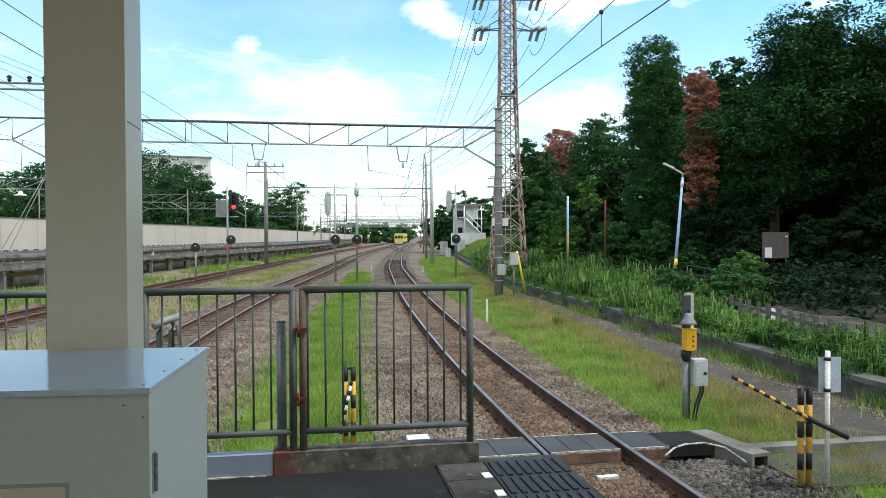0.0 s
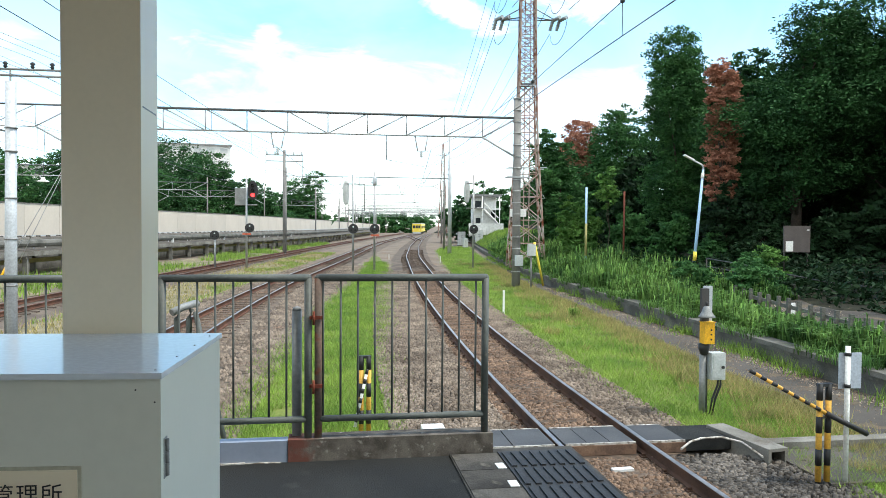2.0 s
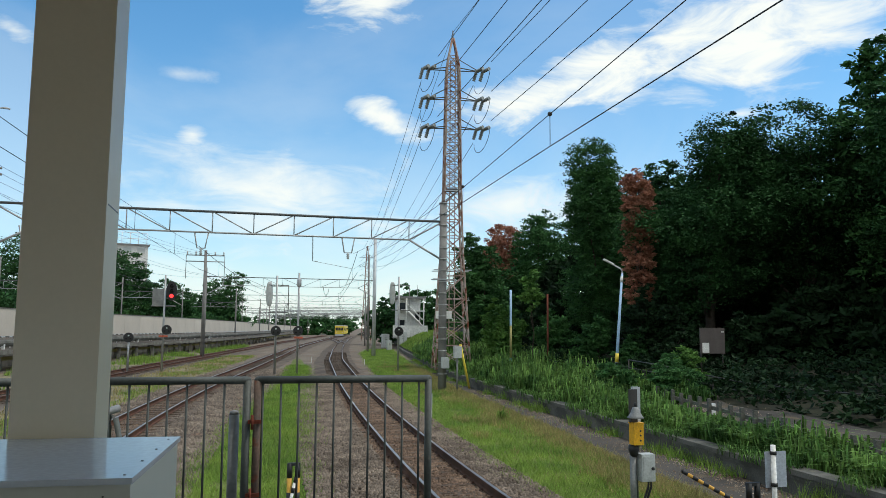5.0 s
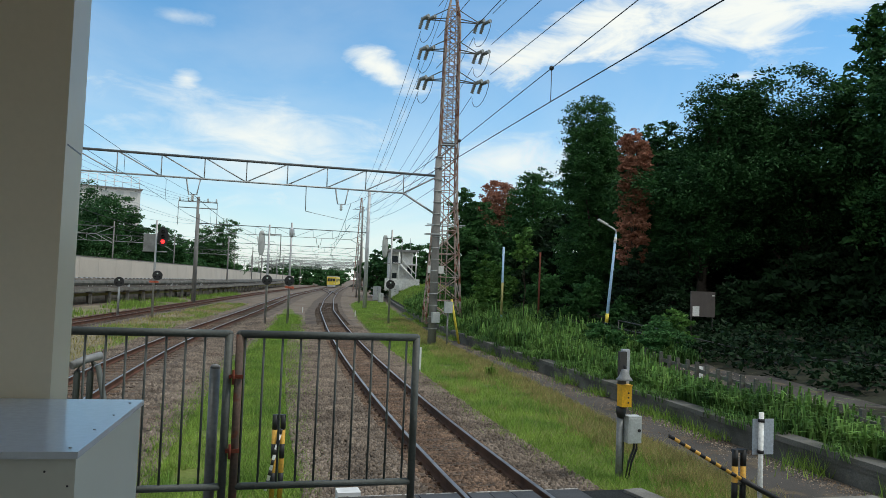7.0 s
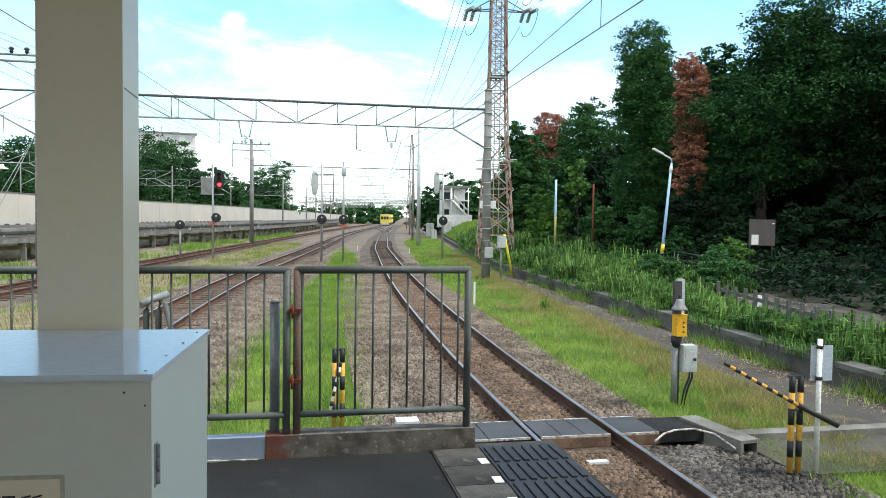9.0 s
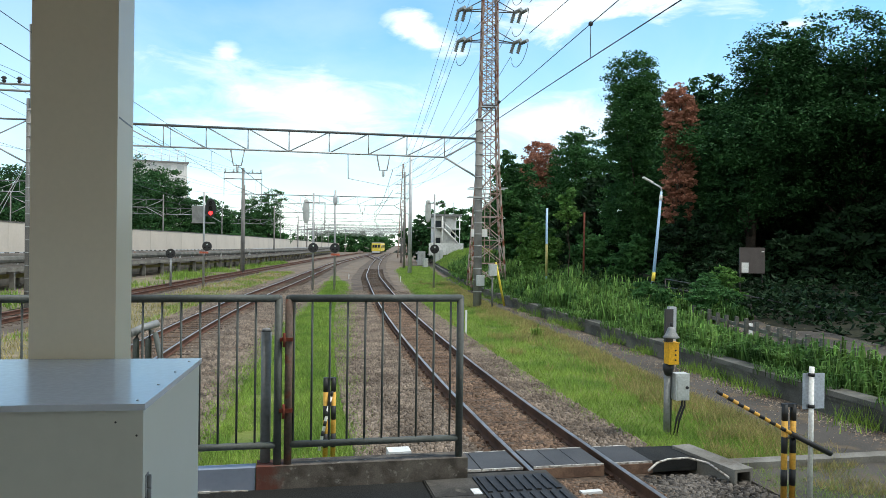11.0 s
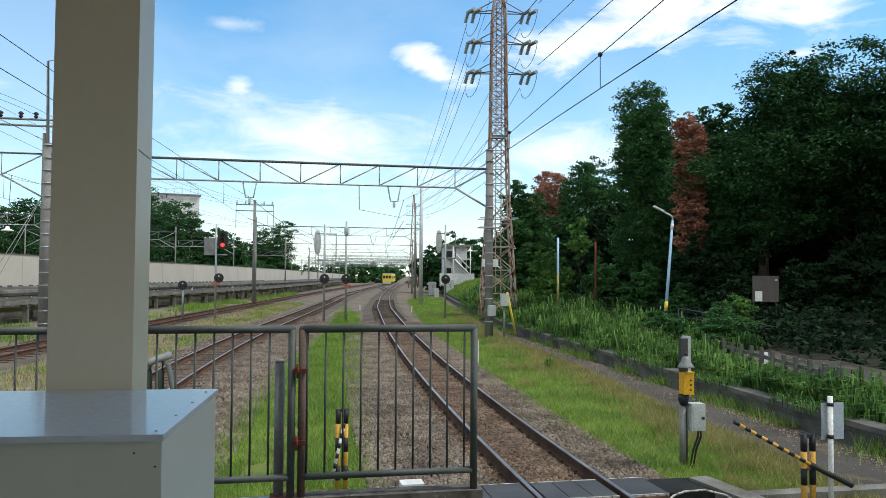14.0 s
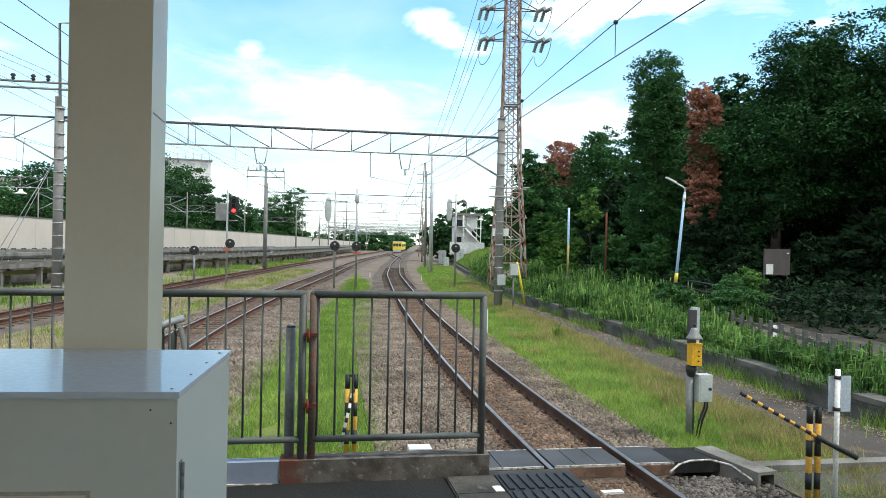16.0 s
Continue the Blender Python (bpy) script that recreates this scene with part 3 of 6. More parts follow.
def blades(name, x, y, z, h, w, material, label, lean=0.35, segs=1):
    n = len(x)
    a = rng.uniform(0, 6.283, n)
    tilt = rng.uniform(0, 6.283, n)
    patch = 0.5 + 0.5 * np.sin(x * 1.9 + 1.3 * np.sin(y * 0.8)) * np.sin(y * 1.1 + 1.7 * np.sin(x * 1.1))
    hh = h * rng.uniform(0.5, 1.25, n) * np.where(rng.random(n) > 0.9, 1.5, 1.0) * (0.75 + 0.5 * patch)
    dx, dy = np.cos(a) * w / 2, np.sin(a) * w / 2
    lx, ly = np.cos(tilt) * hh * lean * rng.uniform(0.2, 1.3, n), np.sin(tilt) * hh * lean * rng.uniform(0.2, 1.3, n)
    base = np.stack([x, y, z], 1)
    side = np.stack([dx, dy, np.zeros(n)], 1)
    tip = base + np.stack([lx, ly, hh], 1)
    if segs == 1:
        v = np.stack([base - side, base + side, tip], 1).reshape(-1, 3)
        f = np.arange(n * 3).reshape(-1, 3)
    else:
        mid = base + np.stack([lx * 0.3, ly * 0.3, hh * 0.8], 1)
        end = base + np.stack([lx * 1.35, ly * 1.35, hh * 0.76], 1)
        v = np.stack([base - side * 0.7, base + side * 0.7, mid + side, mid - side, end], 1).reshape(-1, 3)
        k = np.arange(n)[:, None] * 5
        f = np.concatenate([k + [0, 1, 2], k + [0, 2, 3], k + [3, 2, 4]])
    ob = new(name, array_mesh(name, v, f, material))
    return tagged(ob, label, "grass", "", "stuff")


def scatter(l, r, y0, y1, n, power=1.6, spread=0.2):
    """Points between two lines, denser towards y0."""
    u = rng.random(n) ** power
    y = y0 + (y1 - y0) * u
    a, b = along(l, y), along(r, y)
    s = rng.random(n)
    x = a + (b - a) * s + rng.normal(0, spread, n)
    keep = np.array([noise.noise(Vector((px_ * 0.9, py_ * 0.5, 7.0))) > -0.52 for px_, py_ in zip(x, y)])
    return x[keep], y[keep]


x, y = scatter(G1L, G1R, 6.2, 60, 75000)
blades("verge_grass", x, y, np.full(len(x), -0.21), 0.13, 0.013, M_grass, "bright green grass between the tracks", 0.9)
x, y = scatter(G2L, PATH_L, 3, 104, 120000)
keep = (y > 9.6) | (x > 5.75)
x, y = x[keep], y[keep]
blades("verge_grass", x, y, np.full(len(x), -0.21), 0.12, 0.013, M_grass, "bright green grass along the path", 0.9)
xd, yd = scatter(G2L, PATH_L, 6, 60, 80000)
patchy = np.array([noise.noise(Vector((a * 0.9, b_ * 0.4, 21.0))) + 0.5 * noise.noise(Vector((a * 2.5, b_ * 1.5, 4.0))) for a, b_ in zip(xd, yd)]) + 0.8 * ((xd - along(G2L, yd)) / (along(PATH_L, yd) - along(G2L, yd)) - 0.5) > 0.22
xd, yd = xd[patchy], yd[patchy]
blades("dry_grass", xd, yd, np.full(len(xd), -0.21), 0.17, 0.014, M_drygrass, "patches of straw-coloured dry grass in the verge", 0.7)
s = rng.random(24000) ** 1.3
y = 9 + 45 * s
x = along(PATH_L, y) - np.abs(rng.normal(0, 0.55, len(y))) + 0.15
blades("dry_grass", x, y, np.full(len(x), -0.21), 0.15, 0.016, M_drygrass, "yellowed dry grass at the edge of the path", 0.6)
x, y = scatter(G4L, G4R, 10, 80, 24000, 1.3)
keep = np.array([noise.noise(Vector((a * 0.4, b_ * 0.2, 41.0))) > -0.05 for a, b_ in zip(x, y)])
x, y = x[keep], y[keep]
blades("verge_grass", x, y, np.full(len(x), -0.21), 0.15, 0.025, M_grass, "green and yellow grass between far tracks", 0.5)
x, y = scatter(G5L, G5R, 14, 118, 17000, 1.0, 0.4)
keep = np.array([noise.noise(Vector((a * 0.22, b_ * 0.16, 31.0))) > -0.02 for a, b_ in zip(x, y)])
x, y = x[keep], y[keep]
blades("verge_grass", x, y, np.full(len(x), -0.22), 0.38, 0.05, M_grass, "tall green grass in front of the deck", 0.4)
x, y = scatter(G4L, G4R, 10, 80, 9000, 1.3)
blades("dry_grass", x, y, np.full(len(x), -0.21), 0.16, 0.03, M_drygrass, "yellowed dry grass between far tracks", 0.6)
q = np.random.default_rng(70)
x, y = 8.0 + q.normal(0, 0.09, 90), 23.6 + q.normal(0, 0.09, 90)
blades("weed_clump", x, y, np.full(90, -0.21), 0.32, 0.022, M_grass, "small clump of taller green weeds in the verge", 0.6, 2)
# reeds on the bank
def fence_x(y):
    return max(12.25 + (y - 18.2) * 0.17, 10.5 + 0.03 * y)


y = 3 + 75 * rng.random(90000) ** 1.6
near = y < 21.5
o = 0.40 + np.where(near, 1.9, 3.8) * rng.random(len(y)) ** np.where(near, 1.5, 1.1)
x = along(WALL_LINE, y) + o
lump = np.array([0.62 + 0.8 * noise.noise(Vector((a * 1.3, b_ * 0.9, 3.0))) + 0.45 * noise.noise(Vector((a * 4, b_ * 4, 9.0))) for a, b_ in zip(x, y)])
keep = (lump > np.where(near, 0.42, 0.26)) & (rng.random(len(y)) < np.where(near, 0.62, 0.9))
x, y, lump, o = x[keep], y[keep], lump[keep], o[keep]
blades("bank_reeds", x, y, bank_z(x, y) - 0.05, np.where(y < 21.5, (0.25 + 0.34 * lump) * np.clip(1.35 - 0.42 * o, 0.5, 1), 0.32 + 0.38 * lump), 0.044, M_reed, "clumps of tall drooping green reeds on the bank", 0.6, 2)
y = 50 + 66 * rng.random(26000)
x = along(WALL_LINE, y) + 0.3 + 7.0 * rng.random(len(y))
blades("bank_grass", x, y, bank_z(x, y) - 0.05, 0.25, 0.06, M_grass, "bright green grass on the slope below the signal cabin", 0.5)
y = 4 + 66 * rng.random(9000) ** 1.4
x = along(WALL_LINE, y) + rng.uniform(-0.16, 0.30, len(y))
keep = np.array([noise.noise(Vector((b_ * 0.55, 2.0, 5.0))) > -0.05 for b_ in y])
x, y = x[keep], y[keep]
blades("wall_top_weeds", x, y, np.full(len(x), 0.12), 0.30, 0.022, M_reed, "weeds and reed leaves hanging over the wall", 1.1, 2)
# leaf-littered path behind the concrete fence
bm = bmesh.new()
lines = []
for yv in np.arange(2.0, 27.1, 1.0):
    xa = np.array([fence_x(yv) + d for d in (0.25, 1.0, 2.1)])
    lines.append([bm.verts.new((xx, yv, zz + 0.02)) for xx, zz in zip(xa, bank_z(xa, np.full(3, yv)))])
for p, q in zip(lines, lines[1:]):
    for i in range(2):
        bm.faces.new((p[i], p[i + 1], q[i + 1], q[i]))
structure("bank_path", bm, M_path, "narrow gravel path with fallen leaves on the bank", "path")
y = -2 + 70 * rng.random(9000) ** 1.3
x = along(WALL_LINE, y) - np.abs(rng.normal(0, 0.3, len(y))) - 0.05
keep = np.sin(y * 1.7 + 2 * np.sin(y * 0.6)) > 0.1
x, y = x[keep], y[keep]
blades("wall_foot_weeds", x, y, np.full(len(x), -0.22), 0.28, 0.02, M_grass, "weeds growing at the foot of the wall", 0.6)

def stones(name, x, y, z, size, label, material=M_stone, blocky=False):
    n = len(x)
    if blocky:
        low = [(math.cos(k), math.sin(k), -0.6) for k in (0.0, 1.571, 3.142, 4.712)]
        top = [(0.62 * math.cos(k), 0.62 * math.sin(k), 0.75) for k in (0.5, 2.07, 3.64, 5.21)]
        unit = np.array(low + top, float)
        tri = np.array([(i, (i + 1) % 4, 4 + i) for i in range(4)] + [((i + 1) % 4, 4 + (i + 1) % 4, 4 + i) for i in range(4)] + [(4, 5, 6), (4, 6, 7)])
    else:
        unit = np.array([(1, 0, -0.5), (-1, 0, -0.5), (0, 1, -0.5), (0, -1, -0.5), (0, 0, 1)], float)
        tri = np.array([(0, 2, 4), (2, 1, 4), (1, 3, 4), (3, 0, 4)])
    m = len(unit)
    rad = size * rng.uniform(0.55, 1.25, (n, 1, 1)) * rng.uniform(0.8, 1.2, (n, m, 1))
    v = unit[None] * rad * np.array([1, 1, 0.75]) * rng.uniform(0.75, 1.25, (n, 1, 3))
    v = v + rng.normal(0, size * 0.14, v.shape)
    a = rng.uniform(0, 6.283, n)
    c, s_ = np.cos(a)[:, None], np.sin(a)[:, None]
    vx, vy = v[..., 0] * c - v[..., 1] * s_, v[..., 0] * s_ + v[..., 1] * c
    v = np.stack([vx + x[:, None], vy + y[:, None], v[..., 2] + z[:, None]], 2).reshape(-1, 3)
    f = (np.arange(n)[:, None, None] * m + tri[None]).reshape(-1, 3)
    return tagged(new(name, array_mesh(name, v, f, material)), label, "ballast", "", "stuff")


def bed_points(line, w0, w1, y0, y1, n, power):
    y = y0 + (y1 - y0) * rng.random(n) ** power
    return along(line, y) + w0 + (w1 - w0) * rng.random(n), y


x, y = bed_points(TRACK_1, -2.6, 1.7, 4.5, 48, 84000, 1.6)
keep = ~((y > 9.2) & (y < 10.25) & (x > 1.2))
x, y = x[keep], y[keep]
mid = np.abs(x - along(TRACK_1, y)) < 0.85
fx, fy = rng.uniform(4.2, 6.1, 5200), rng.uniform(4.5, 9.1, 5200)
x, y = np.concatenate([x, fx]), np.concatenate([y, fy])
mid = np.abs(x - along(TRACK_1, y)) < 0.85
oily = ~mid & (y < 9.4) & (x > along(TRACK_1, y))
dull = ~mid & ~oily
for sel, sz, blk in ((y < 20, 0.033, True), (y >= 20, 0.036, False)):
    k = dull & sel
    stones("ballast_stones", x[k], y[k], -0.175 + 0.02 * rng.random(k.sum()), sz, "loose grey and brown ballast stones", M_stone, blk)
    k = mid & sel
    stones("rusty_ballast_stones", x[k], y[k], -0.178 + 0.016 * rng.random(k.sum()), sz, "rust-stained ballast stones between the rails", M_stonerust, blk)
stones("oily_ballast_stones", x[oily], y[oily], np.full(oily.sum(), -0.17), 0.034, "dark oily ballast stones beside the crossing", M_stonedark, True)
x, y = bed_points(TRACK_2, -1.9, 2.9, 10, 55, 24000, 1.5)
mid = np.abs(x - along(TRACK_2, y)) < 0.85
stones("ballast_stones", x[~mid], y[~mid], np.full((~mid).sum(), -0.17), 0.04, "loose grey and brown ballast stones")
stones("rusty_ballast_stones", x[mid], y[mid], np.full(mid.sum(), -0.175), 0.04, "rust-stained ballast stones between the rails", M_stonerust)
x, y = bed_points(WALL_LINE, -2.3, -0.3, 6, 30, 1500, 1.3)
yl = 9 + 26 * rng.random(5200) ** 1.2
xl = along(WALL_LINE, yl) - 0.25 - np.abs(rng.normal(0, 0.34, len(yl)))
al = np.abs(rng.normal(0, 0.5, 2600))
yb_ = 4 + 22 * rng.random(2600)
xb_ = np.array([fence_x(v) for v in yb_]) + 0.3 + np.minimum(al, 1.7)
xl, yl, zl = np.concatenate([xl, xb_]), np.concatenate([yl, yb_]), np.concatenate([np.full(len(yl), -0.2), bank_z(xb_, yb_) + 0.03])
stones("fallen_leaves", xl, yl, zl, 0.015, "pale dry leaf litter on the paths", M_litter)
stones("path_debris", x, y, np.full(len(x), -0.20), 0.016, "gravel and dead leaves scattered on the path", M_stonerust)


# ---- tracks ----
def sweep(line, off, prof, y0, y1, step, zoff=0.0):
    bm = bmesh.new()
    ys = np.arange(y0, y1 + 0.01, step)
    xs = along(line, ys)
    slope = np.gradient(xs, ys)
    rows = []
    for x, y, k in zip(xs, ys, slope):
        n = Vector((1, -k, 0)).normalized()
        rows.append([bm.verts.new((x + n.x * (off + p[0]), y + n.y * (off + p[0]), p[1] + zoff)) for p in prof])
    m = len(prof)
    for a, b in zip(rows, rows[1:]):
        for i in range(m):
            bm.faces.new((a[i], a[(i + 1) % m], b[(i + 1) % m], b[i]))
    bm.faces.new(rows[0])
    bm.faces.new(rows[-1][::-1])
    return bm


RAIL = ((-0.065, -0.155), (0.065, -0.155), (0.065, -0.14), (0.012, -0.125), (0.010, -0.045), (0.034, -0.035), (0.034, -0.004), (-0.034, -0.004), (-0.034, -0.035), (-0.010, -0.045), (-0.012, -0.125), (-0.065, -0.14))
HEAD = ((-0.030, -0.006), (0.030, -0.006), (0.026, 0.003), (-0.026, 0.003))
sl = bmesh.new()
add_box(sl, -1.05, 1.05, -0.105, 0.105, -0.29, -0.157)
sleeper_me = to_mesh("sleeper", sl, M_sleeper, 0.012)
clip_b = bmesh.new()
add_box(clip_b, -0.04, 0.04, -0.055, 0.055, 0, 0.014)
add_box(clip_b, -0.022, 0.022, -0.024, 0.024, 0.0142, 0.045)
clip_me = to_mesh("rail_clip", clip_b, M_raildark)
for nm, line, y0, y1, head, sy0, sy1 in (("track_1", TRACK_1, -25, 262, M_railtop, 3.0, 90), ("track_2", TRACK_2, -25, 262, M_railtop, 8, 90), ("track_3", TRACK_3, -25, 262, M_railrust, 15, 80)):
    tr = thing(nm, "narrow gauge railway track with rusted rails on stained sleepers", "railway track", None, "", "structure")
    for off in (-0.5685, 0.5685):
        r = part("rail", sweep(line, off, RAIL, y0, y1, 2.0), M_raildark if line is TRACK_1 else M_rail, tr)
        part("rail_head", sweep(line, off, HEAD, y0, y1, 2.0), head, r, "worn rail head")
    yv = sy0
    while yv < sy1:
        x0, x1 = along(line, [yv - 0.5, yv + 0.5])
        shared_part("sleeper", sleeper_me, tr, pose((x0 + x1) / 2, yv, 0, 0, 0, -math.degrees(math.atan(x1 - x0))))
        if line is TRACK_1 and yv < 36:
            for off in (-0.5685, 0.5685):
                for sd_ in (-0.085, 0.085):
                    shared_part("rail_clip", clip_me, tr, pose((x0 + x1) / 2, yv, 0, 0, 0, -math.degrees(math.atan(x1 - x0))) @ pose(off + sd_, 0, -0.157))
        yv += 0.62
# a connecting turnout between the far tracks
LINK = [(120, 14.55), (135, 16.6), (150, 17.95), (165, 19.1), (185, 20.7), (205, 22.4), (215, 24.0)]
tr = thing("turnout", "rusted connecting rails between two tracks", "railway track", None, "", "structure")
for off in (-0.5685, 0.5685):
    r = part("rail", sweep(LINK, off, RAIL, 134, 206, 2.0, -0.003), M_rail, tr)
    part("rail_head", sweep(LINK, off, HEAD, 134, 206, 2.0, -0.003), M_railtop, r, "worn rail head")

# staff crossing
cx = thing("crossing", "staff foot crossing of dark panels with white edges", "level crossing", None, "", "structure")


def panel(x0, x1, y0=9.33, y1=10.08, z=0.0, material=M_panel):
    box_part("panel", (x0, x1, y0, y1, z - 0.15, z), material, cx, "", 0.01)


for x0, x1 in ((1.35, 1.86), (1.875, 2.38), (2.395, 2.92)):
    panel(x0, x1)
for x0, x1 in ((3.06, 3.35), (3.362, 3.66), (3.672, 3.99)):
    panel(x0, x1, z=-0.004)
panel(4.14, 4.66)
panel(4.68, 5.35, 9.4, 10.05, -0.02, M_asphalt)
bm = bmesh.new()
path_tube(bm, [(4.5, 9.1, -0.05), (4.7, 9.26, -0.01), (4.9, 9.36, 0.0), (5.2, 9.38, 0.0), (5.38, 9.18, -0.02), (5.40, 8.75, -0.08)], 0.014, 8)
part("rounded_rim", bm, M_paint, cx, "chipped white rounded rim of the approach")
for x0, x1, yy in ((3.06, 3.99, 9.322), (4.14, 4.66, 9.322), (1.35, 2.92, 9.322), (1.35, 2.92, 10.092), (3.06, 3.99, 10.092), (4.14, 4.66, 10.092)):
    box_part("white_edge", (x0, x1, yy - 0.011, yy + 0.011, -0.022, 0.004), M_paint, cx, "chipped white painted edge strip")
for x0, x1 in ((3.06, 3.99), (4.14, 4.66)):
    box_part("edge_board", (x0, x1, 9.295, 9.327, -0.15, -0.024), M_brown, cx, "brown rotting edge board")
bm = bmesh.new()
add_box(bm, 1.36, 1.66, 10.2, 10.45, -0.25, 0.02)
ob = tagged(part("concrete_block", bm, M_build, None, "", 0.02), "pale concrete block beside the crossing", "block")

bm = bmesh.new()
add_box(bm, -0.13, 0.13, -0.045, 0.045, 0, 0.03)
ob = part("white_plate", bm, M_build, None, "", 0.006)
ob.matrix_world = pose(3.56, 8.70, -0.155, 0, 0, 4)
tagged(ob, "small white plate lying on the ballast between the rails", "plate")

# cable trough at the end of the crossing
bm = bmesh.new()
for d in ((-0.17, 0.17, 0, 1.35, 0.13, 0.17), (-0.17, -0.12, 0, 1.35, -0.10, 0.132), (0.12, 0.17, 0, 1.35, -0.10, 0.132), (-0.17, 0.17, 0, 1.35, -0.13, -0.09)):
    add_box(bm, *d)
ob = part("cable_trough", bm, M_conc, None, "", 0.006)
ob.matrix_world = pose(5.60, 8.74, -0.15, 0, 0, 9) @ Matrix.Diagonal((0.85, 0.9, 1, 1))
tagged(ob, "open-ended concrete cable trough beside the crossing", "cable trough")
bm = bmesh.new()
add_box(bm, 5.75, 9.0, 9.2, 9.42, -0.26, -0.05)
structure("kerb_far", bm, M_conc, "pale concrete kerb at the crossing approach", "kerb", 0.02)
bm = bmesh.new()
add_box(bm, 5.72, 9.2, 7.9, 9.2, -0.26, -0.14)
structure("crossing_approach", bm, M_path, "grey asphalt crossing approach", "path", 0.01)


# ---- platform furniture ----
col = thing("platform_column", "cream painted square platform column with rounded corners", "column", pose(-0.655, 2.945, P_TOP))
box_part("shaft", (-0.1225, 0.1225, -0.1225, 0.1225, 0, 3.65), M_cream, col, "", 0.04)
box_part("base_plate", (-0.15, 0.15, -0.135, 0.15, 0, 0.06), M_cream, col, "", 0.01)
box_part("seam", (0.122, 0.1235, -0.10, 0.10, -0.0025, 0.0025), M_steelgrey, col, "thin dark joint line", 0, pose(0, 0, 2.03))


def cabinet(x0, x1, sign):
    cb = thing("equipment_cabinet", "grey-green steel equipment cabinet with a glossy cover tinted like reflected sky", "cabinet", pose((x0 + x1) / 2 - 0.003, 2.470 - 0.078 * ((x0 + x1) / 2 + 0.645), P_TOP, 0, 0, -4.5), "platform cabinets")
    w = (x1 - x0) / 2
    box_part("body", (-w + 0.006, w - 0.006, -0.325, 0.325, 0, 1.273), M_cab, cb, "", 0.005)
    bm = bmesh.new()
    add_box(bm, -w, w, -0.338, 0.335, 1.2735, 1.288)
    cover = part("cover", bm, M_cabtop, cb, "pale glossy sheet metal cover", 0.003)
    for i in range(4):
        bm = bmesh.new()
        add_lathe(bm, ((0.0035, 0), (0.0035, 0.0015), (0.0015, 0.0025)), 8)
        part("screw", bm, M_steel, cover).matrix_local = pose(w - 0.025, -0.30 + i * 0.19, 1.288)
    for k in range(3):
        bm = bmesh.new()
        add_tube(bm, (w - 0.001, -0.290, 1.025 + k * 0.031), (w - 0.001, -0.290, 1.054 + k * 0.031), 0.0055, None, 8)
        hg = part("hinge", bm, M_steelgrey, cb, "grey steel hinge knuckle")
    box_part("hinge_leaf", (w - 0.007, w - 0.004, -0.303, -0.277, 1.02, 1.12), M_steel, cb)
    for sx, sz in ((0.03, 1.215), (-0.015, 1.245)):
        bm = bmesh.new()
        add_lathe(bm, ((0.0025, 0), (0.002, 0.001)), 8, pose(w - 0.05 + sx, -0.3255, sz, 90))
        part("screw", bm, M_seam, cb)
    if sign:
        pl = box_part("name_plate", (-w + 0.02, w - 0.20, -0.333, -0.326, 0.868, 1.055), M_cream, cb, "cream name plate with black characters", 0.002)
        box_part("plate_frame", (-w + 0.012, w - 0.192, -0.330, -0.3255, 0.860, 1.063), mat("plate_rim", (0.52, 0.49, 0.38), rough=0.5, bump=0.02), pl)
        cu = bpy.data.curves.new("lettering", "FONT")
        cu.body, cu.size, cu.align_x, cu.extrude = "告管理所", 0.053, "RIGHT", 0.0004
        cu.space_character = 1.12
        cu.materials.append(M_black)
        tx = new("lettering", cu)
        tx.parent = pl
        tx.matrix_local = pose(w - 0.232, -0.3345, 0.979, 90, 0, 0)
        tagged(tx, "black painted characters")
    return cb


cabinet(-0.994, -0.294, True)
cabinet(-1.70, -0.998, False)


def fence(name, x0, x1, bars, label, end_posts, first=None):
    fe = thing(name, label, "fence", pose(x0, 5.56, 0), "platform end fence")
    w = x1 - x0
    for px_, z0 in end_posts:
        bm = bmesh.new()
        add_tube(bm, (px_, 0, z0), (px_, 0, 2.375), 0.026, None, 14)
        part("post", bm, first if first and px_ == 0.0 else M_fence, fe)
    bm = bmesh.new()
    add_tube(bm, (0, 0, 2.375), (w, 0, 2.375), 0.026, None, 14)
    for px_ in (0, w):
        add_lathe(bm, ((0.0, -0.0265), (0.0185, -0.0185), (0.0265, 0), (0.0185, 0.0185), (0.0, 0.0265)), 12, pose(px_, 0, 2.375))
    part("top_rail", bm, M_fence, fe)
    tube_part("bottom_rail", (0, 0, 1.385), (w, 0, 1.385), 0.023, M_fence, fe, "", None, 14)
    for b in bars:
        tube_part("bar", (b, 0, 1.39), (b, 0, 2.37), 0.0075, M_fence, fe, "", None, 8)
    return fe


fa = fence("fence_panel", 0.015, 1.205, [0.034 + 0.1207 * i for i in range(10)], "weathered grey-green tubular steel fence panel on a kerb", ((0.0, 1.25), (1.19, 1.25)), M_rustpost)
fb = fence("fence_panel", -1.03, -0.055, [0.110 + 0.1194 * i for i in range(7)], "weathered grey-green tubular steel fence panel on a kerb", ((0.0, 1.18), (0.975, 1.18)))
fence("fence_panel", -3.2, -1.10, [0.06 + 0.125 * i for i in range(17)], "weathered grey-green tubular steel fence panel on a kerb", ((0.0, 1.18), (2.1, 1.18)))
for z in (2.10, 1.62):
    bm = bmesh.new()
    add_box(bm, -0.06, 0.028, -0.034, 0.03, z - 0.012, z + 0.012)
    add_tube(bm, (-0.032, -0.036, z - 0.05), (-0.032, -0.036, z + 0.045), 0.009, None, 8)
    part("hinge_clamp", bm, M_rustred, fa, "red rusted hinge clamp", 0.003)
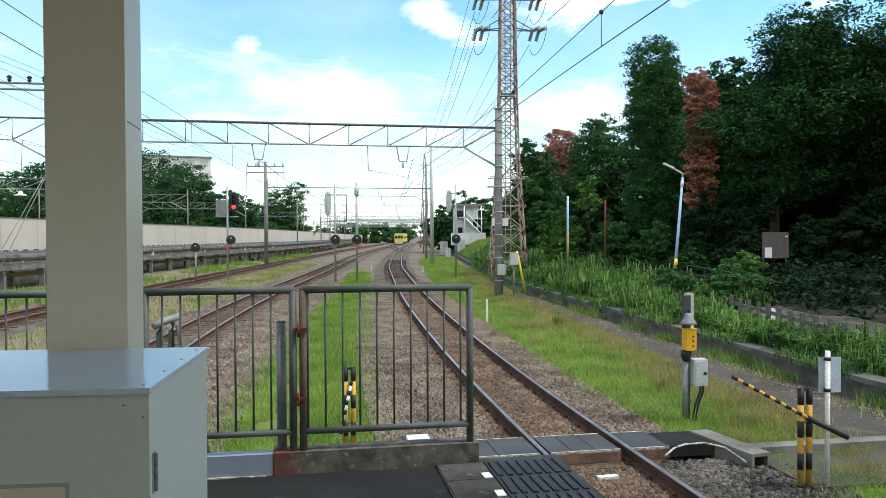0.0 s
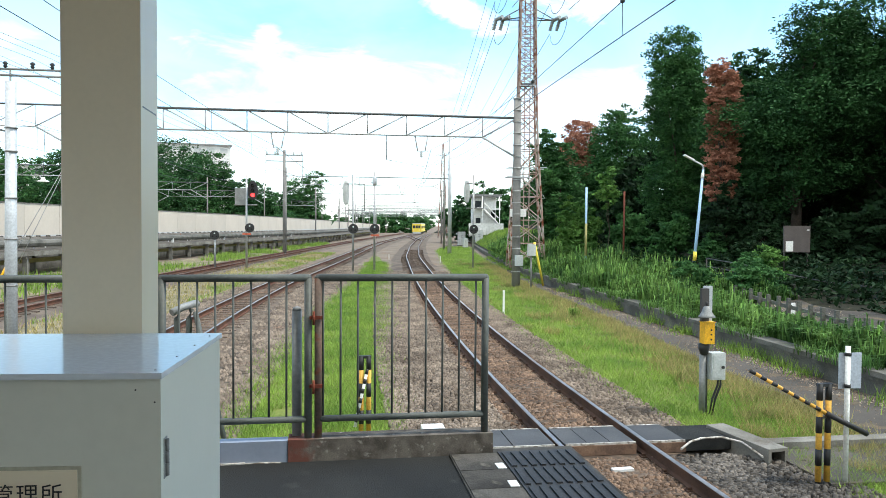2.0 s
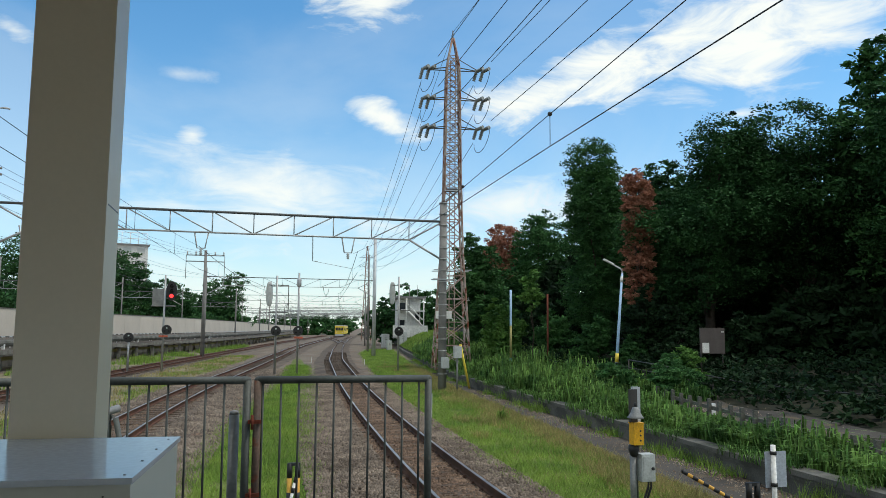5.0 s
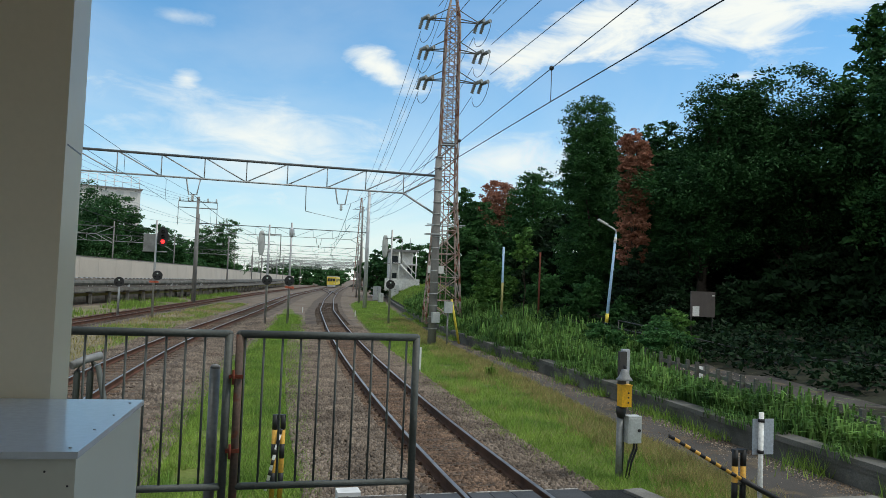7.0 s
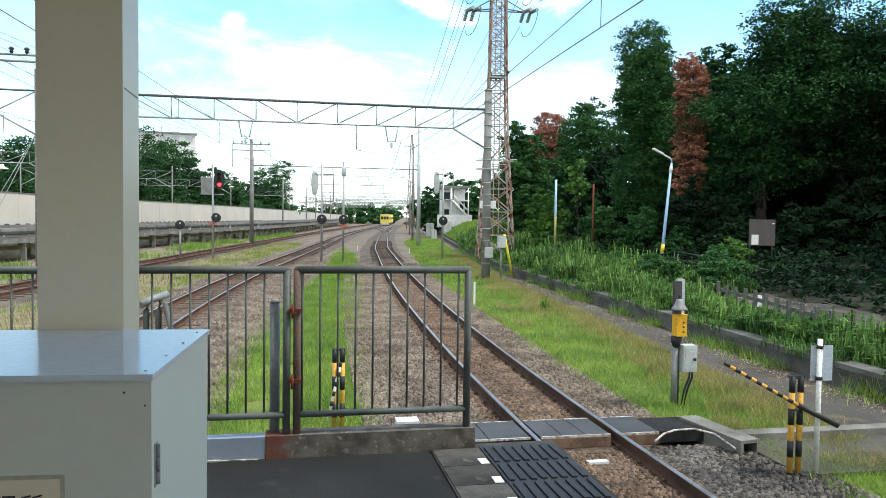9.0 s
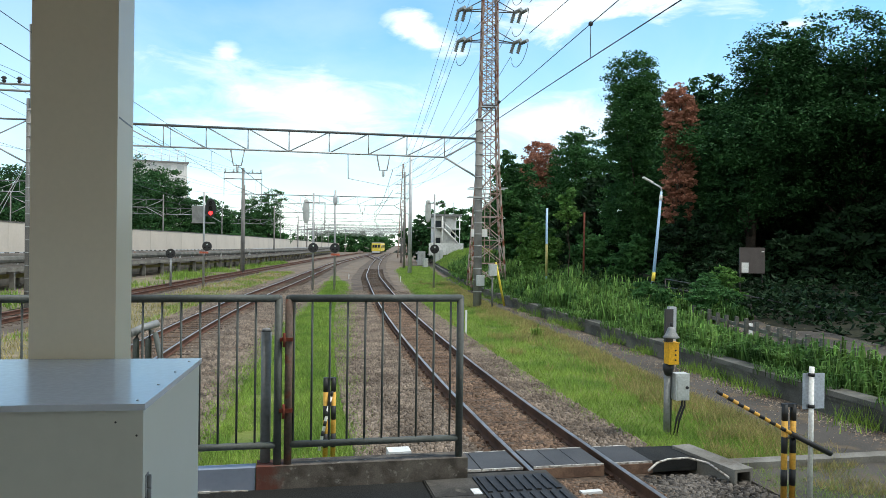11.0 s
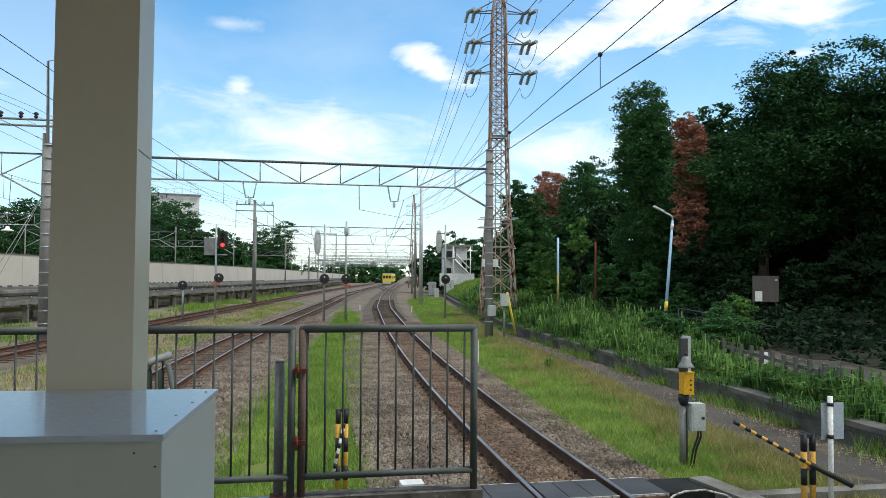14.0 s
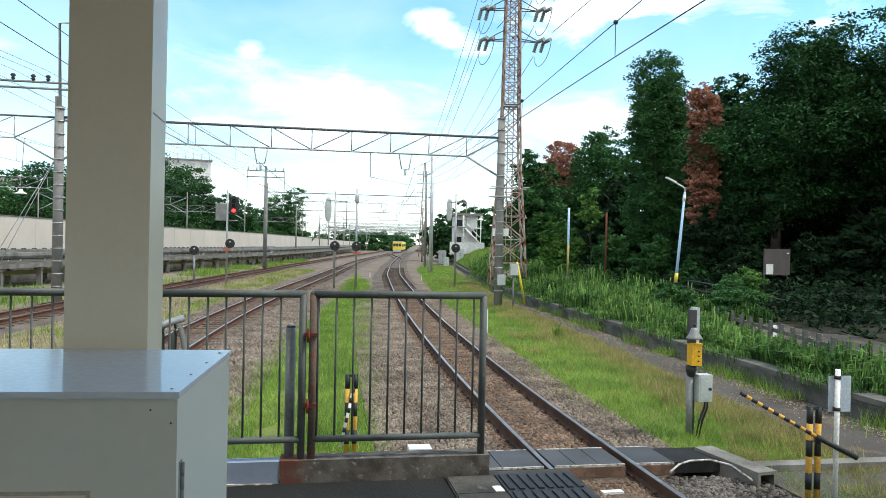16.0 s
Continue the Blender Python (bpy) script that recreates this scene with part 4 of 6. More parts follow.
bm = bmesh.new()
add_tube(bm, (0, 0, 0), (0, 0, 0.95), 0.034, None, 14)
add_lathe(bm, ((0.034, 0.951), (0.026, 0.972), (0.0, 0.98)), 14)
ob = part("gate_stop_post", bm, M_steelgrey)
ob.matrix_world = pose(-0.135, 5.64, 1.19)
tagged(ob, "short weathered grey steel stop post behind the fence", "post")


# ---- railway fixtures near the crossing ----
def striped(name, p0, p1, r, n, first, material, parent, label=""):
    """A painted rod: the whole rod, and each black band 1 mm proud of it."""
    p0, p1 = Vector(p0), Vector(p1)
    rod = tube_part(name, p0, p1, r, material, parent, label, None, 12)
    for i in range(n):
        if (i + first) % 2:
            tube_part("black_band", p0.lerp(p1, i / n), p0.lerp(p1, (i + 1) / n + 0.0005), r + 0.001, M_black, rod, "black painted band", None, 12)
    return rod


def barrier(name, m, height, gap, arm, label, stripes):
    br = thing(name, label, "barrier", m, "crossing barriers")
    for sx in (-gap / 2, gap / 2):
        striped("post", (sx, 0, 0), (sx, 0, height), 0.034 if gap > 0.1 else 0.031, stripes, 0, M_amber, br)
    box_part("top_bar", (-gap / 2 - 0.03, gap / 2 + 0.03, -0.03, 0.03, height - 0.03, height + 0.005), M_black, br, "black top bar", 0.006)
    tube_part("cross_pin", (-gap / 2, 0, height * 0.66), (gap / 2, 0, height * 0.66), 0.02, M_steelgrey, br)
    striped("arm", arm[0], arm[1], arm[2], arm[3], 1, arm[4], br, "striped pivoting barrier arm")
    if len(arm) > 5:
        tube_part("counterweight", arm[1], arm[5], 0.032, M_black, br, "black counterweight bar")
    return br


barrier("barrier", pose(5.67, 8.0, -0.14), 1.12, 0.11, ((-0.86, 0.10, 1.27), (-0.02, -0.06, 0.80), 0.021, 14, M_amber, (0.46, -0.12, 0.56)), "black and amber striped twin-post barrier with a tilted arm", 6)
barrier("barrier", pose(0.61, 10.7, -0.2), 1.13, 0.105, ((0.03, -0.03, 0.95), (-0.14, -0.06, 0.16), 0.022, 12, M_white), "black and amber striped barrier with its arm hanging down", 6)

sp = thing("sign_post", "white post with a pale grey blank sign plate seen from behind", "sign", pose(5.92, 7.95, -0.14))
tube_part("pole", (0, 0, 0), (0, 0, 1.55), 0.029, M_white, sp, "", None, 14)
box_part("plate", (-0.085, 0.20, 0.036, 0.044, 1.06, 1.47), mat("blue_grey_sheet", (0.40, 0.44, 0.50), (0.36, 0.40, 0.46), rough=0.5, bump=0.02), sp, "pale blue-grey sheet plate", 0.004)
for z in (1.08, 1.44):
    bm = bmesh.new()
    add_tube(bm, (0, 0, z), (0, 0, z + 0.04), 0.038, None, 14)
    part("clamp", bm, M_black, sp)

sk = thing("warning_speaker_post", "grey post with horn speaker, yellow box and grey box", "speaker post", pose(5.95, 11.35, -0.2))
tube_part("post", (-0.01, -0.04, 0), (-0.01, -0.04, 0.95), 0.05, M_steelgrey, sk, "", None, 14)
tube_part("rear_post", (0.075, 0.03, 0), (0.075, 0.03, 1.3), 0.034, M_fence, sk, "", None, 12)
bm = bmesh.new()
add_lathe(bm, ((0.052, 0.94), (0.085, 1.04), (0.085, 1.115), (0.0, 1.12)), 14, pose(0, -0.05, 0))
part("neck", bm, M_black, sk, "black flared neck below the alarm box")
box_part("upper_post", (0.02, 0.14, -0.03, 0.05, 1.25, 2.02), M_palepole, sk, "flat pale mounting channel", 0.01)
box_part("dark_channel", (-0.07, 0.05, -0.10, -0.031, 1.47, 1.99), M_board, sk, "dark brown steel channel", 0.01)
bm = bmesh.new()
add_lathe(bm, ((0.04, 0.28), (0.08, 0.27), (0.105, 0.22), (0.13, 0.14), (0.175, 0.06), (0.23, 0.0), (0.22, -0.012), (0.15, 0.03), (0.10, 0.08), (0.05, 0.14)), 24)
hn = part("horn", bm, M_steelgrey, sk, "dark grey bell-shaped horn speaker")
hn.matrix_local = pose(-0.04, -0.20, 1.56) @ Matrix.Scale(0.58, 4)
bm = bmesh.new()
add_lathe(bm, ((0.03, 0), (0.04, 0.02), (0.04, 0.09), (0.0, 0.11)), 14)
part("driver", bm, M_black, hn).matrix_local = pose(0, 0, 0.30)
yb = box_part("alarm_box", (-0.06, 0.108, -0.18, -0.02, 1.13, 1.46), M_yellow, sk, "bright yellow alarm box", 0.012)
for z in (1.20, 1.28, 1.35):
    bm = bmesh.new()
    add_lathe(bm, ((0.014, 0), (0.014, 0.012), (0.006, 0.016)), 10, pose(0.05, -0.18, z, 90))
    part("button", bm, M_black, yb)
box_part("box_lid", (-0.07, 0.118, -0.19, -0.01, 1.4605, 1.475), M_yellow, yb, "", 0.004)
gb = box_part("junction_box", (0.08, 0.31, -0.16, 0.02, 0.56, 0.98), M_greybox, sk, "pale grey junction box", 0.02)
box_part("box_door", (0.105, 0.285, -0.168, -0.158, 0.59, 0.95), M_greybox, gb, "", 0.006)
bm = bmesh.new()
add_tube(bm, (0.26, -0.19, 0.76), (0.26, -0.15, 0.76), 0.024, None, 10)
part("lock", bm, M_black, gb)
for k in range(2):
    bm = bmesh.new()
    path_tube(bm, [Vector(p) for p in ((0.24 + 0.04 * k, -0.07, 0.58), (0.22 + 0.05 * k, -0.09, 0.46), (0.12 + 0.05 * k, -0.12, 0.26), (0.07 + 0.05 * k, -0.12, 0.0))], 0.018, 8)
    part("cable", bm, M_black, sk, "black cable loop")

# low grey pipe frame left of the fence
pf = thing("pipe_frame", "small grey steel pipe frame beside the track", "frame", pose(-1.55, 9.2, -0.24))
for sx in (-0.06, 0.07):
    bm = bmesh.new()
    path_tube(bm, [Vector((sx, 0, 0)), Vector((sx, 0, 1.9)), Vector((sx + 0.02, 0.05, 2.0))], 0.034, 10)
    part("leg", bm, M_fence, pf)
tube_part("brace", (0.14, 0, 1.98), (0.62, -0.3, 0.0), 0.03, M_fence, pf)
bm = bmesh.new()
path_tube(bm, [Vector((-0.10, -0.10, 1.98)), Vector((0.0, 0, 2.03)), Vector((0.15, 0.12, 2.07))], 0.042, 10)
part("top_pipe", bm, M_steelgrey, pf)

mk = bmesh.new()
add_box(mk, -0.03, 0.03, -0.03, 0.03, 0, 0.55)
mk_me = to_mesh("marker_stake", mk, M_white, 0.006)
for x, y, s in ((6.02, 25.1, 1.45), (9.2, 60.4, 0.9), (5.5, 65.6, 0.8)):
    ob = new("marker_stake", mk_me)
    ob.matrix_world = pose(x, y, -0.22) @ Matrix.Diagonal((1, 1, s, 1))
    tagged(ob, "small white marker stake beside the track", "stake", "white marker stakes")


# ---- overhead line structures ----
def lattice_pole(gn, x, h, parent, material, r=0.19):
    bm = bmesh.new()
    add_tube(bm, (x, 0, 0), (x, 0, h), r, r * 0.82, 14)
    p = part("mast", bm, material, parent)
    for i in range(int(h / 0.55)):
        bm = bmesh.new()
        add_tube(bm, (x, 0, 0.8 + i * 0.55), (x, 0, 0.84 + i * 0.55), r + 0.006, None, 14)
        part("band", bm, M_steel, p)
    return p


def gantry(m, x0, x1, h0, h1, detail, label, thin=1.0):
    """A lattice beam on two masts across the tracks."""
    g = thing("catenary_gantry", label, "gantry", m, "overhead line gantries")
    if detail:
        lattice_pole(g, x1, 9.1, g, M_pole, 0.21)
        lattice_pole(g, x0, 8.6, g, M_pole, 0.21)
    else:
        for x in (x0, x1):
            tube_part("mast", (x, 0, 0), (x, 0, h1 + 0.9 * thin), 0.12 * thin, M_pole, g, "", 0.10 * thin, 10)
    r = 0.05 if detail else 0.036
    for yy in (0.0,):
        tube_part("top_chord", (x0, yy, h1), (x1, yy, h1), r * 1.15, M_gantry, g, "", None, 8)
        tube_part("bottom_chord", (x0 + 1.7, yy, h0), (x1 - 1.7, yy, h0), r * 0.8, M_steel, g, "", None, 8)
        for s, e in ((x0 + 1.7, x0), (x1 - 1.7, x1)):
            tube_part("knee_brace", (s, yy, h0), (e, yy, h0 - 0.95), r, M_steel, g, "", None, 8)
            tube_part("end_brace", (s, yy, h0), (e, yy, h1), r * 0.8, M_steel, g, "", None, 8)
    n = max(4, round((x1 - x0 - 3.4) / 1.85))
    mid = n / 2
    for i in range(n + 1):
        x = x0 + 1.7 + (x1 - x0 - 3.4) * i / n
        for yy in (0.0,):
            tube_part("web_post", (x, yy, h0), (x, yy, h1), r * 0.5, M_steel, g, "", None, 6)
            if i < n:
                xn = x0 + 1.7 + (x1 - x0 - 3.4) * (i + 1) / n
                a, b = ((x, h1), (xn, h0)) if i < mid else ((x, h0), (xn, h1))
                tube_part("web_brace", (a[0], yy, a[1]), (b[0], yy, b[1]), r * 0.62, M_steel, g, "", None, 6)
    return g


def dropper(parent, x, h0):
    """The bracket below the beam that carries a wire's insulator."""
    bm = bmesh.new()
    path_tube(bm, [Vector(p) for p in ((x - 0.30, 0, h0), (x - 0.17, 0, h0 - 0.72), (x + 0.17, 0, h0 - 0.72), (x + 0.30, 0, h0))], 0.035, 6)
    d = part("wire_bracket", bm, M_steel, parent)
    bm = bmesh.new()
    add_lathe(bm, ((0.03, 0), (0.08, 0.05), (0.04, 0.09), (0.08, 0.14), (0.04, 0.18), (0.08, 0.23), (0.03, 0.28)), 10)
    part("insulator", bm, M_ins, d).matrix_local = pose(x, 0, h0 - 1.02)


BASE = -0.25
g1 = gantry(pose(0, 35.6, BASE), -10.6, 9.12, 7.2, 8.15, True, "galvanised lattice beam gantry on two grey masts")
g0 = gantry(pose(0, 35.7, BASE), -25.5, -10.75, 7.2, 8.15, False, "galvanised lattice beam gantry over the sidings")
for x in (-2.1, 4.5, -9.2):
    dropper(g1, x, 7.2)
bm = bmesh.new()
path_tube(bm, [Vector(p) for p in ((2.6, 0, 7.2), (2.85, 0, 7.2), (2.87, 0, 6.05), (3.1, 0, 6.02))], 0.02, 6)
tube_part("arm_rod", (2.9, 0, 6.04), (4.7, 0.1, 5.75), 0.009, M_steelgrey, g1)
part("registration_arm", bm, M_steelgrey, g1, "thin steadying arm")
bm = bmesh.new()
path_tube(bm, [(-10.6, 0, 8.4), (-10.68, 0, 12.2), (-10.4, 0, 12.25), (-10.15, 0, 12.22)], [0.07, 0.055, 0.045, 0.04], 8)
part("extension_mast", bm, M_steel, g1, "thin steel pipe with a hooked top on the mast")
tube_part("arm_strut", (-13.4, 0, 8.1), (-13.4, 0, 9.62), 0.04, M_steelgrey, g1)
for z in (9.35, 9.62):
    tube_part("crossarm", (-14.2, 0, z), (-10.3, 0, z), 0.05, M_steelgrey, g1, "dark steel crossarm", None, 8)
for x in (-13.6, -12.5, -11.7, -11.1):
    bm = bmesh.new()
    add_lathe(bm, ((0.03, 0), (0.10, 0.08), (0.05, 0.13), (0.12, 0.2), (0.05, 0.28)), 10)
    part("insulator", bm, M_black, g1, "dark pin insulator").matrix_local = pose(x, 0, 9.66)
box_part("mast_box", (9.0, 9.35, -0.45, -0.2, 1.1, 1.6), M_greybox, g1, "grey box on the mast", 0.02)
for s in (-1, 1):
    bm = bmesh.new()
    add_box(bm, 8.6, 9.7, -0.04 + s * 0.2, 0.04 + s * 0.2, 5.3, 5.36)
    part("step_bar", bm, M_steel, g1)
# the gantries further along
for y, xa, xb in ((80, -4.0, 13.1), (124, -1.5, 19.0), (166, 3, 25.5), (206, 8, 32), (246, 14, 38)):
    g = gantry(pose(0, y, BASE), xa, xb, 7.15, 8.0, False, "distant galvanised lattice beam gantry across the tracks")
    for x in ((xa + xb) / 2 - 2.5, (xa + xb) / 2 + 3.5):
        dropper(g, x, 7.15)
for y, xa, xb in ((186, 5.5, 29), (226, 11, 35), (256, 17, 45), (278, 22, 50)):
    gantry(pose(0, y, BASE), xa, xb, 7.0, 7.8, False, "distant galvanised lattice beam gantry across the yard")
for y, xa, xb in ((176, 3, 27), (196, 6, 31), (216, -2, 33), (236, 2, 37), (266, 4, 46), (292, 8, 54)):
    gantry(pose(0, y, BASE), xa, xb, 6.2, 6.9, False, "distant galvanised lattice beam gantry across the yard", 0.6)
for y, xa, xb in ((190, -6, 5), (214, 0, 9), (238, 4, 12), (262, 6, 15), (62, -34, -17.6), (84, -27, -12.4), (104, -22, -8), (146, -14, -0.6)):
    gantry(pose(0, y, BASE), xa, xb, 6.6, 7.4, False, "distant lattice beam gantry over the siding", 0.62)

ms = bmesh.new()
add_tube(ms, (0, 0, 0), (0, 0, 12.3), 0.22, 0.16, 14)
ob = part("concrete_mast", ms, M_palepole)
ob.matrix_world = pose(13.0, 79.0, BASE)
tagged(ob, "tall pale concrete mast beside the track", "mast")
for x, y, h in ((14.9, 95, 12.2),):
    ob = part("line_mast", (lambda b: (add_tube(b, (0, 0, 0), (0, 0, h), 0.14, 0.1, 10), b)[1])(bmesh.new()), M_pole)
    ob.matrix_world = pose(x, y, BASE)
    tagged(ob, "grey overhead line mast beside the track", "mast", "line masts")

md = thing("crossarm_mast", "grey mast with a double crossarm and insulators", "mast", pose(-4.0, 77.4, BASE))
tube_part("pole", (0, 0, 0), (0, 0, 10.4), 0.17, M_pole, md, "", 0.13)
for z in (9.3, 9.9):
    tube_part("crossarm", (-1.8, 0, z), (1.8, 0, z), 0.05, M_steelgrey, md)
for x in (-1.7, -0.9, 0.9, 1.7):
    bm = bmesh.new()
    add_lathe(bm, ((0.03, 0), (0.1, 0.1), (0.05, 0.2), (0.1, 0.3), (0.03, 0.4)), 8)
    part("insulator", bm, M_ins, md).matrix_local = pose(x, 0, 9.9)
for x in (-1.8, 1.8):
    tube_part("stay", (x, 0, 9.9), (x, 0, 7.6), 0.03, M_steelgrey, md)
pp = thing("pale_pole", "pale galvanised steel pole with bands beside the track", "pole", pose(-5.3, 14.2, BASE))
tube_part("pole", (0, 0, 0), (0.05, 0, 5.4), 0.105, M_palepole, pp, "", 0.085, 16)
for z in (1.0, 1.9, 2.7, 3.4, 4.2, 4.6):
    tube_part("band", (0.01 * z, 0, z), (0.01 * z, 0, z + 0.025), 0.106, M_steelgrey, pp, "", None, 16)
bm = bmesh.new()
path_tube(bm, [Vector(p) for p in ((0, 0, 4.55), (-0.35, 0, 4.62), (-0.6, 0.1, 4.5), (-1.4, 0.2, 4.48))], 0.016, 8)
part("side_arm", bm, M_steelgrey, pp)


# ---- signals ----
def signal(m, h, head_z, aspect, label, heads):
    s = thing("railway_signal", label, "signal", m, "track signals")
    tube_part("mast", (0, 0, 0), (0, 0, h), 0.075, M_steel, s, "", 0.06, 12)
    if "tall" in heads:
        bm = bmesh.new()
        add_lathe(bm, ((0.0, 0), (0.27, 0.001), (0.30, 0.02), (0.30, 0.05), (0.0, 0.051)), 24, pose(0, 0, 0, 90) )
        bmesh.ops.scale(bm, vec=(1.15, 1, 2.1), verts=bm.verts)
        for f in bm.faces:
            f.smooth = False
        hd = part("head", bm, M_black, s, "black oval backboard")
        hd.matrix_local = pose(0.42, -0.12, head_z)
        for z, mt in ((0.32, M_lens), (0.0, M_lens), (-0.32, M_red if aspect == "red" else M_lens)):
            bm = bmesh.new()
            add_lathe(bm, ((0.12, 0), (0.12, 0.05), (0.09, 0.07), (0.0, 0.075)), 16, pose(0, -0.052, z, 90))
            part("lamp", bm, mt, hd)
            bm = bmesh.new()
            for i in range(7):
                a0, a1 = math.pi * i / 7, math.pi * (i + 1) / 7
                q = [(0.135 * math.cos(a), yy, z + 0.135 * math.sin(a)) for a in (a0, a1) for yy in (-0.05, -0.30)]
                bm.faces.new([bm.verts.new(q[k]) for k in (0, 1, 3, 2)])
            part("hood", bm, M_black, hd)
        fr = box_part("cage", (-0.75, -0.05, -0.02, 0.02, head_z - 0.95, head_z + 0.15), M_steelgrey, s, "grey mesh service cage", 0.01)
        tube_part("platform_bar", (-0.8, 0, head_z - 0.97), (0.7, 0, head_z - 0.97), 0.04, M_steelgrey, s)
    if "low" in heads:
        hd = bmesh.new()
        add_lathe(hd, ((0.0, 0), (0.26, 0.001), (0.31, 0.02), (0.31, 0.06), (0.0, 0.061)), 22, pose(0, 0, 0, 90))
        for f in hd.faces:
            f.smooth = False
        hp = part("low_head", hd, M_black, s, "round black shunting signal head")
        hp.matrix_local = pose(0.22 if "tall" in heads else 0.0, -0.12, 2.75 if h > 3 else 2.25)
        for dx, dz in ((-0.13, -0.08), (0.0, 0.12), (0.13, -0.08)):
            bm = bmesh.new()
            add_lathe(bm, ((0.05, 0), (0.05, 0.05), (0.035, 0.06), (0.0, 0.06)), 12, pose(dx, -0.06, dz, 90))
            part("lamp", bm, M_ins if dz > 0 else M_lens, hp)
        if "orange" in heads:
            box_part("plate", (-0.25, 0.30, -0.16, -0.14, 2.28, 2.40), M_orange, s, "orange-red marker plate")
    if "back" in heads:
        bm = bmesh.new()
        add_lathe(bm, [(0.21 * math.sin(k) ** 0.6 if 0 < k < 3.14 else 0.0, -0.78 * math.cos(k)) for k in np.linspace(0, math.pi, 13)], 18)
        bmesh.ops.scale(bm, vec=(1, 0.45, 1), verts=bm.verts)
        part("rear_housing", bm, M_greybox, s, "pale rear housing of a signal head").matrix_local = pose(-0.45, 0.05, head_z + 0.05)
        for z in (head_z - 1.1, head_z + 0.6):
            tube_part("bracket", (-0.5, 0, z), (0.75, 0, z), 0.035, M_steelgrey, s)
        tube_part("ladder_rail", (0.72, 0, head_z - 1.1), (0.72, 0, head_z + 0.6), 0.03, M_steelgrey, s)
    if "cap" in heads:
        bm = bmesh.new()
        add_lathe(bm, ((0.08, 0), (0.14, 0.1), (0.14, 0.45), (0.08, 0.6)), 12, pose(0, 0, h - 0.9))
        part("cap", bm, M_palepole, s, "pale cylindrical fitting")
    return s


signal(pose(-5.15, 52.2, BASE), 6.3, 5.25, "red", "tall signal mast with lit red lamp and shunting head", ("tall", "low", "orange"))
signal(pose(-7.25, 52.6, BASE), 2.4, 0, "", "short mast with a round black shunting signal", ("low",))
signal(pose(1.8, 48.8, BASE), 6.2, 5.0, "", "grey mast with a pale signal back and round black head", ("low", "back"))
signal(pose(3.15, 48.6, BASE), 6.4, 0, "", "grey mast with a round black shunting signal and an orange plate", ("low", "orange", "cap"))
signal(pose(10.1, 51.3, BASE), 6.5, 5.3, "", "dark mast with the pale back of a signal head on brackets", ("low", "back"))


# ---- wires ----
def wire(name, pts, r, label, parent=None, material=M_wire):
    bm = bmesh.new()
    path_tube(bm, [Vector(p) for p in pts], r, 5)
    ob = part(name, bm, material, parent)
    return ob if parent else tagged(ob, label, "cable", "overhead wires")


W1 = [(3.62, -20, 5.25), (3.60, 4.5, 5.12), (3.60, 9.0, 5.05), (3.62, 13.0, 4.98), (4.75, 35.6, 5.45)]
cw = thing("contact_line", "black overhead contact line with its carrier wire and hangers", "cable", None, "overhead wires")
wire("contact_wire", W1, 0.0068, "", cw)
wire("carrier_wire", [(3.62, -20, 6.4), (3.60, 5.6, 5.66), (3.60, 9.0, 5.47), (3.62, 13.0, 5.25), (3.9, 20, 5.3), (4.75, 35.6, 6.2)], 0.0058, "", cw)
for y, z0, z1 in ((9.0, 5.05, 5.47), (13.0, 4.98, 5.25)):
    tube_part("hanger", (3.60, y, z0), (3.60, y, z1), 0.005, M_wire, cw)
    bm = bmesh.new()
    add_lathe(bm, ((0.0, -0.032), (0.022, -0.022), (0.032, 0), (0.022, 0.022), (0.0, 0.032)), 12, pose(3.60, y, z1))
    part("clamp_ball", bm, M_wire, cw)
for line, off in ((TRACK_1, 0.0), (TRACK_2, 0.0), (TRACK_3, 0.0)):
    c = thing("contact_line", "thin overhead contact line hung between gantries", "cable", None, "overhead wires")
    ends = [-20, 35.6, 80, 124, 166, 206, 246]
    for a, b in zip(ends, ends[1:]):
        if line is TRACK_1 and a < 30:
            continue
        xa, xb = along(line, [a, b])
        wire("contact_wire", [(xa, a, 5.3), (xb, b, 5.3)], 0.006 if a < 0 else 0.013, "", c)
        wire("carrier_wire", sag_line((xa, a, 6.3), (xb, b, 6.3), 0.6, 8), 0.006 if a < 0 else 0.013, "", c)
        for k in range(1, 8):
            u = k / 8
            tube_part("hanger", (xa + (xb - xa) * u, a + (b - a) * u, 5.3), (xa + (xb - xa) * u, a + (b - a) * u, 6.3 - 2.4 * u * (1 - u)), 0.006, M_wire, c, "", None, 4)
for i, (x, z) in enumerate(((-13.6, 9.85), (-12.5, 9.85), (-11.7, 9.85), (-11.1, 9.85), (-12.0, 9.1), (-13.0, 9.05), (-12.6, 7.1))):
    wire("feeder_wire", sag_line((x - 4, -25, z + 0.3), (x, 35.5, z), 0.9, 10) + sag_line((x, 35.5, z), (x + 7.6 + i * 0.4, 77.4, 9.7 if z > 9.5 else 7.6), 0.8, 10)[1:], 0.0085, "dark feeder wire strung between masts")
for i, z in enumerate((9.4, 8.6, 7.9)):
    wire("feeder_wire", sag_line((9.1 + i * 0.3, 35.6, z), (13.0, 79, z + 1.2), 0.5, 8) + sag_line((13.0, 79, z + 1.2), (25, 164, z + 1), 1.2, 8)[1:], 0.012, "dark feeder wire strung between masts")


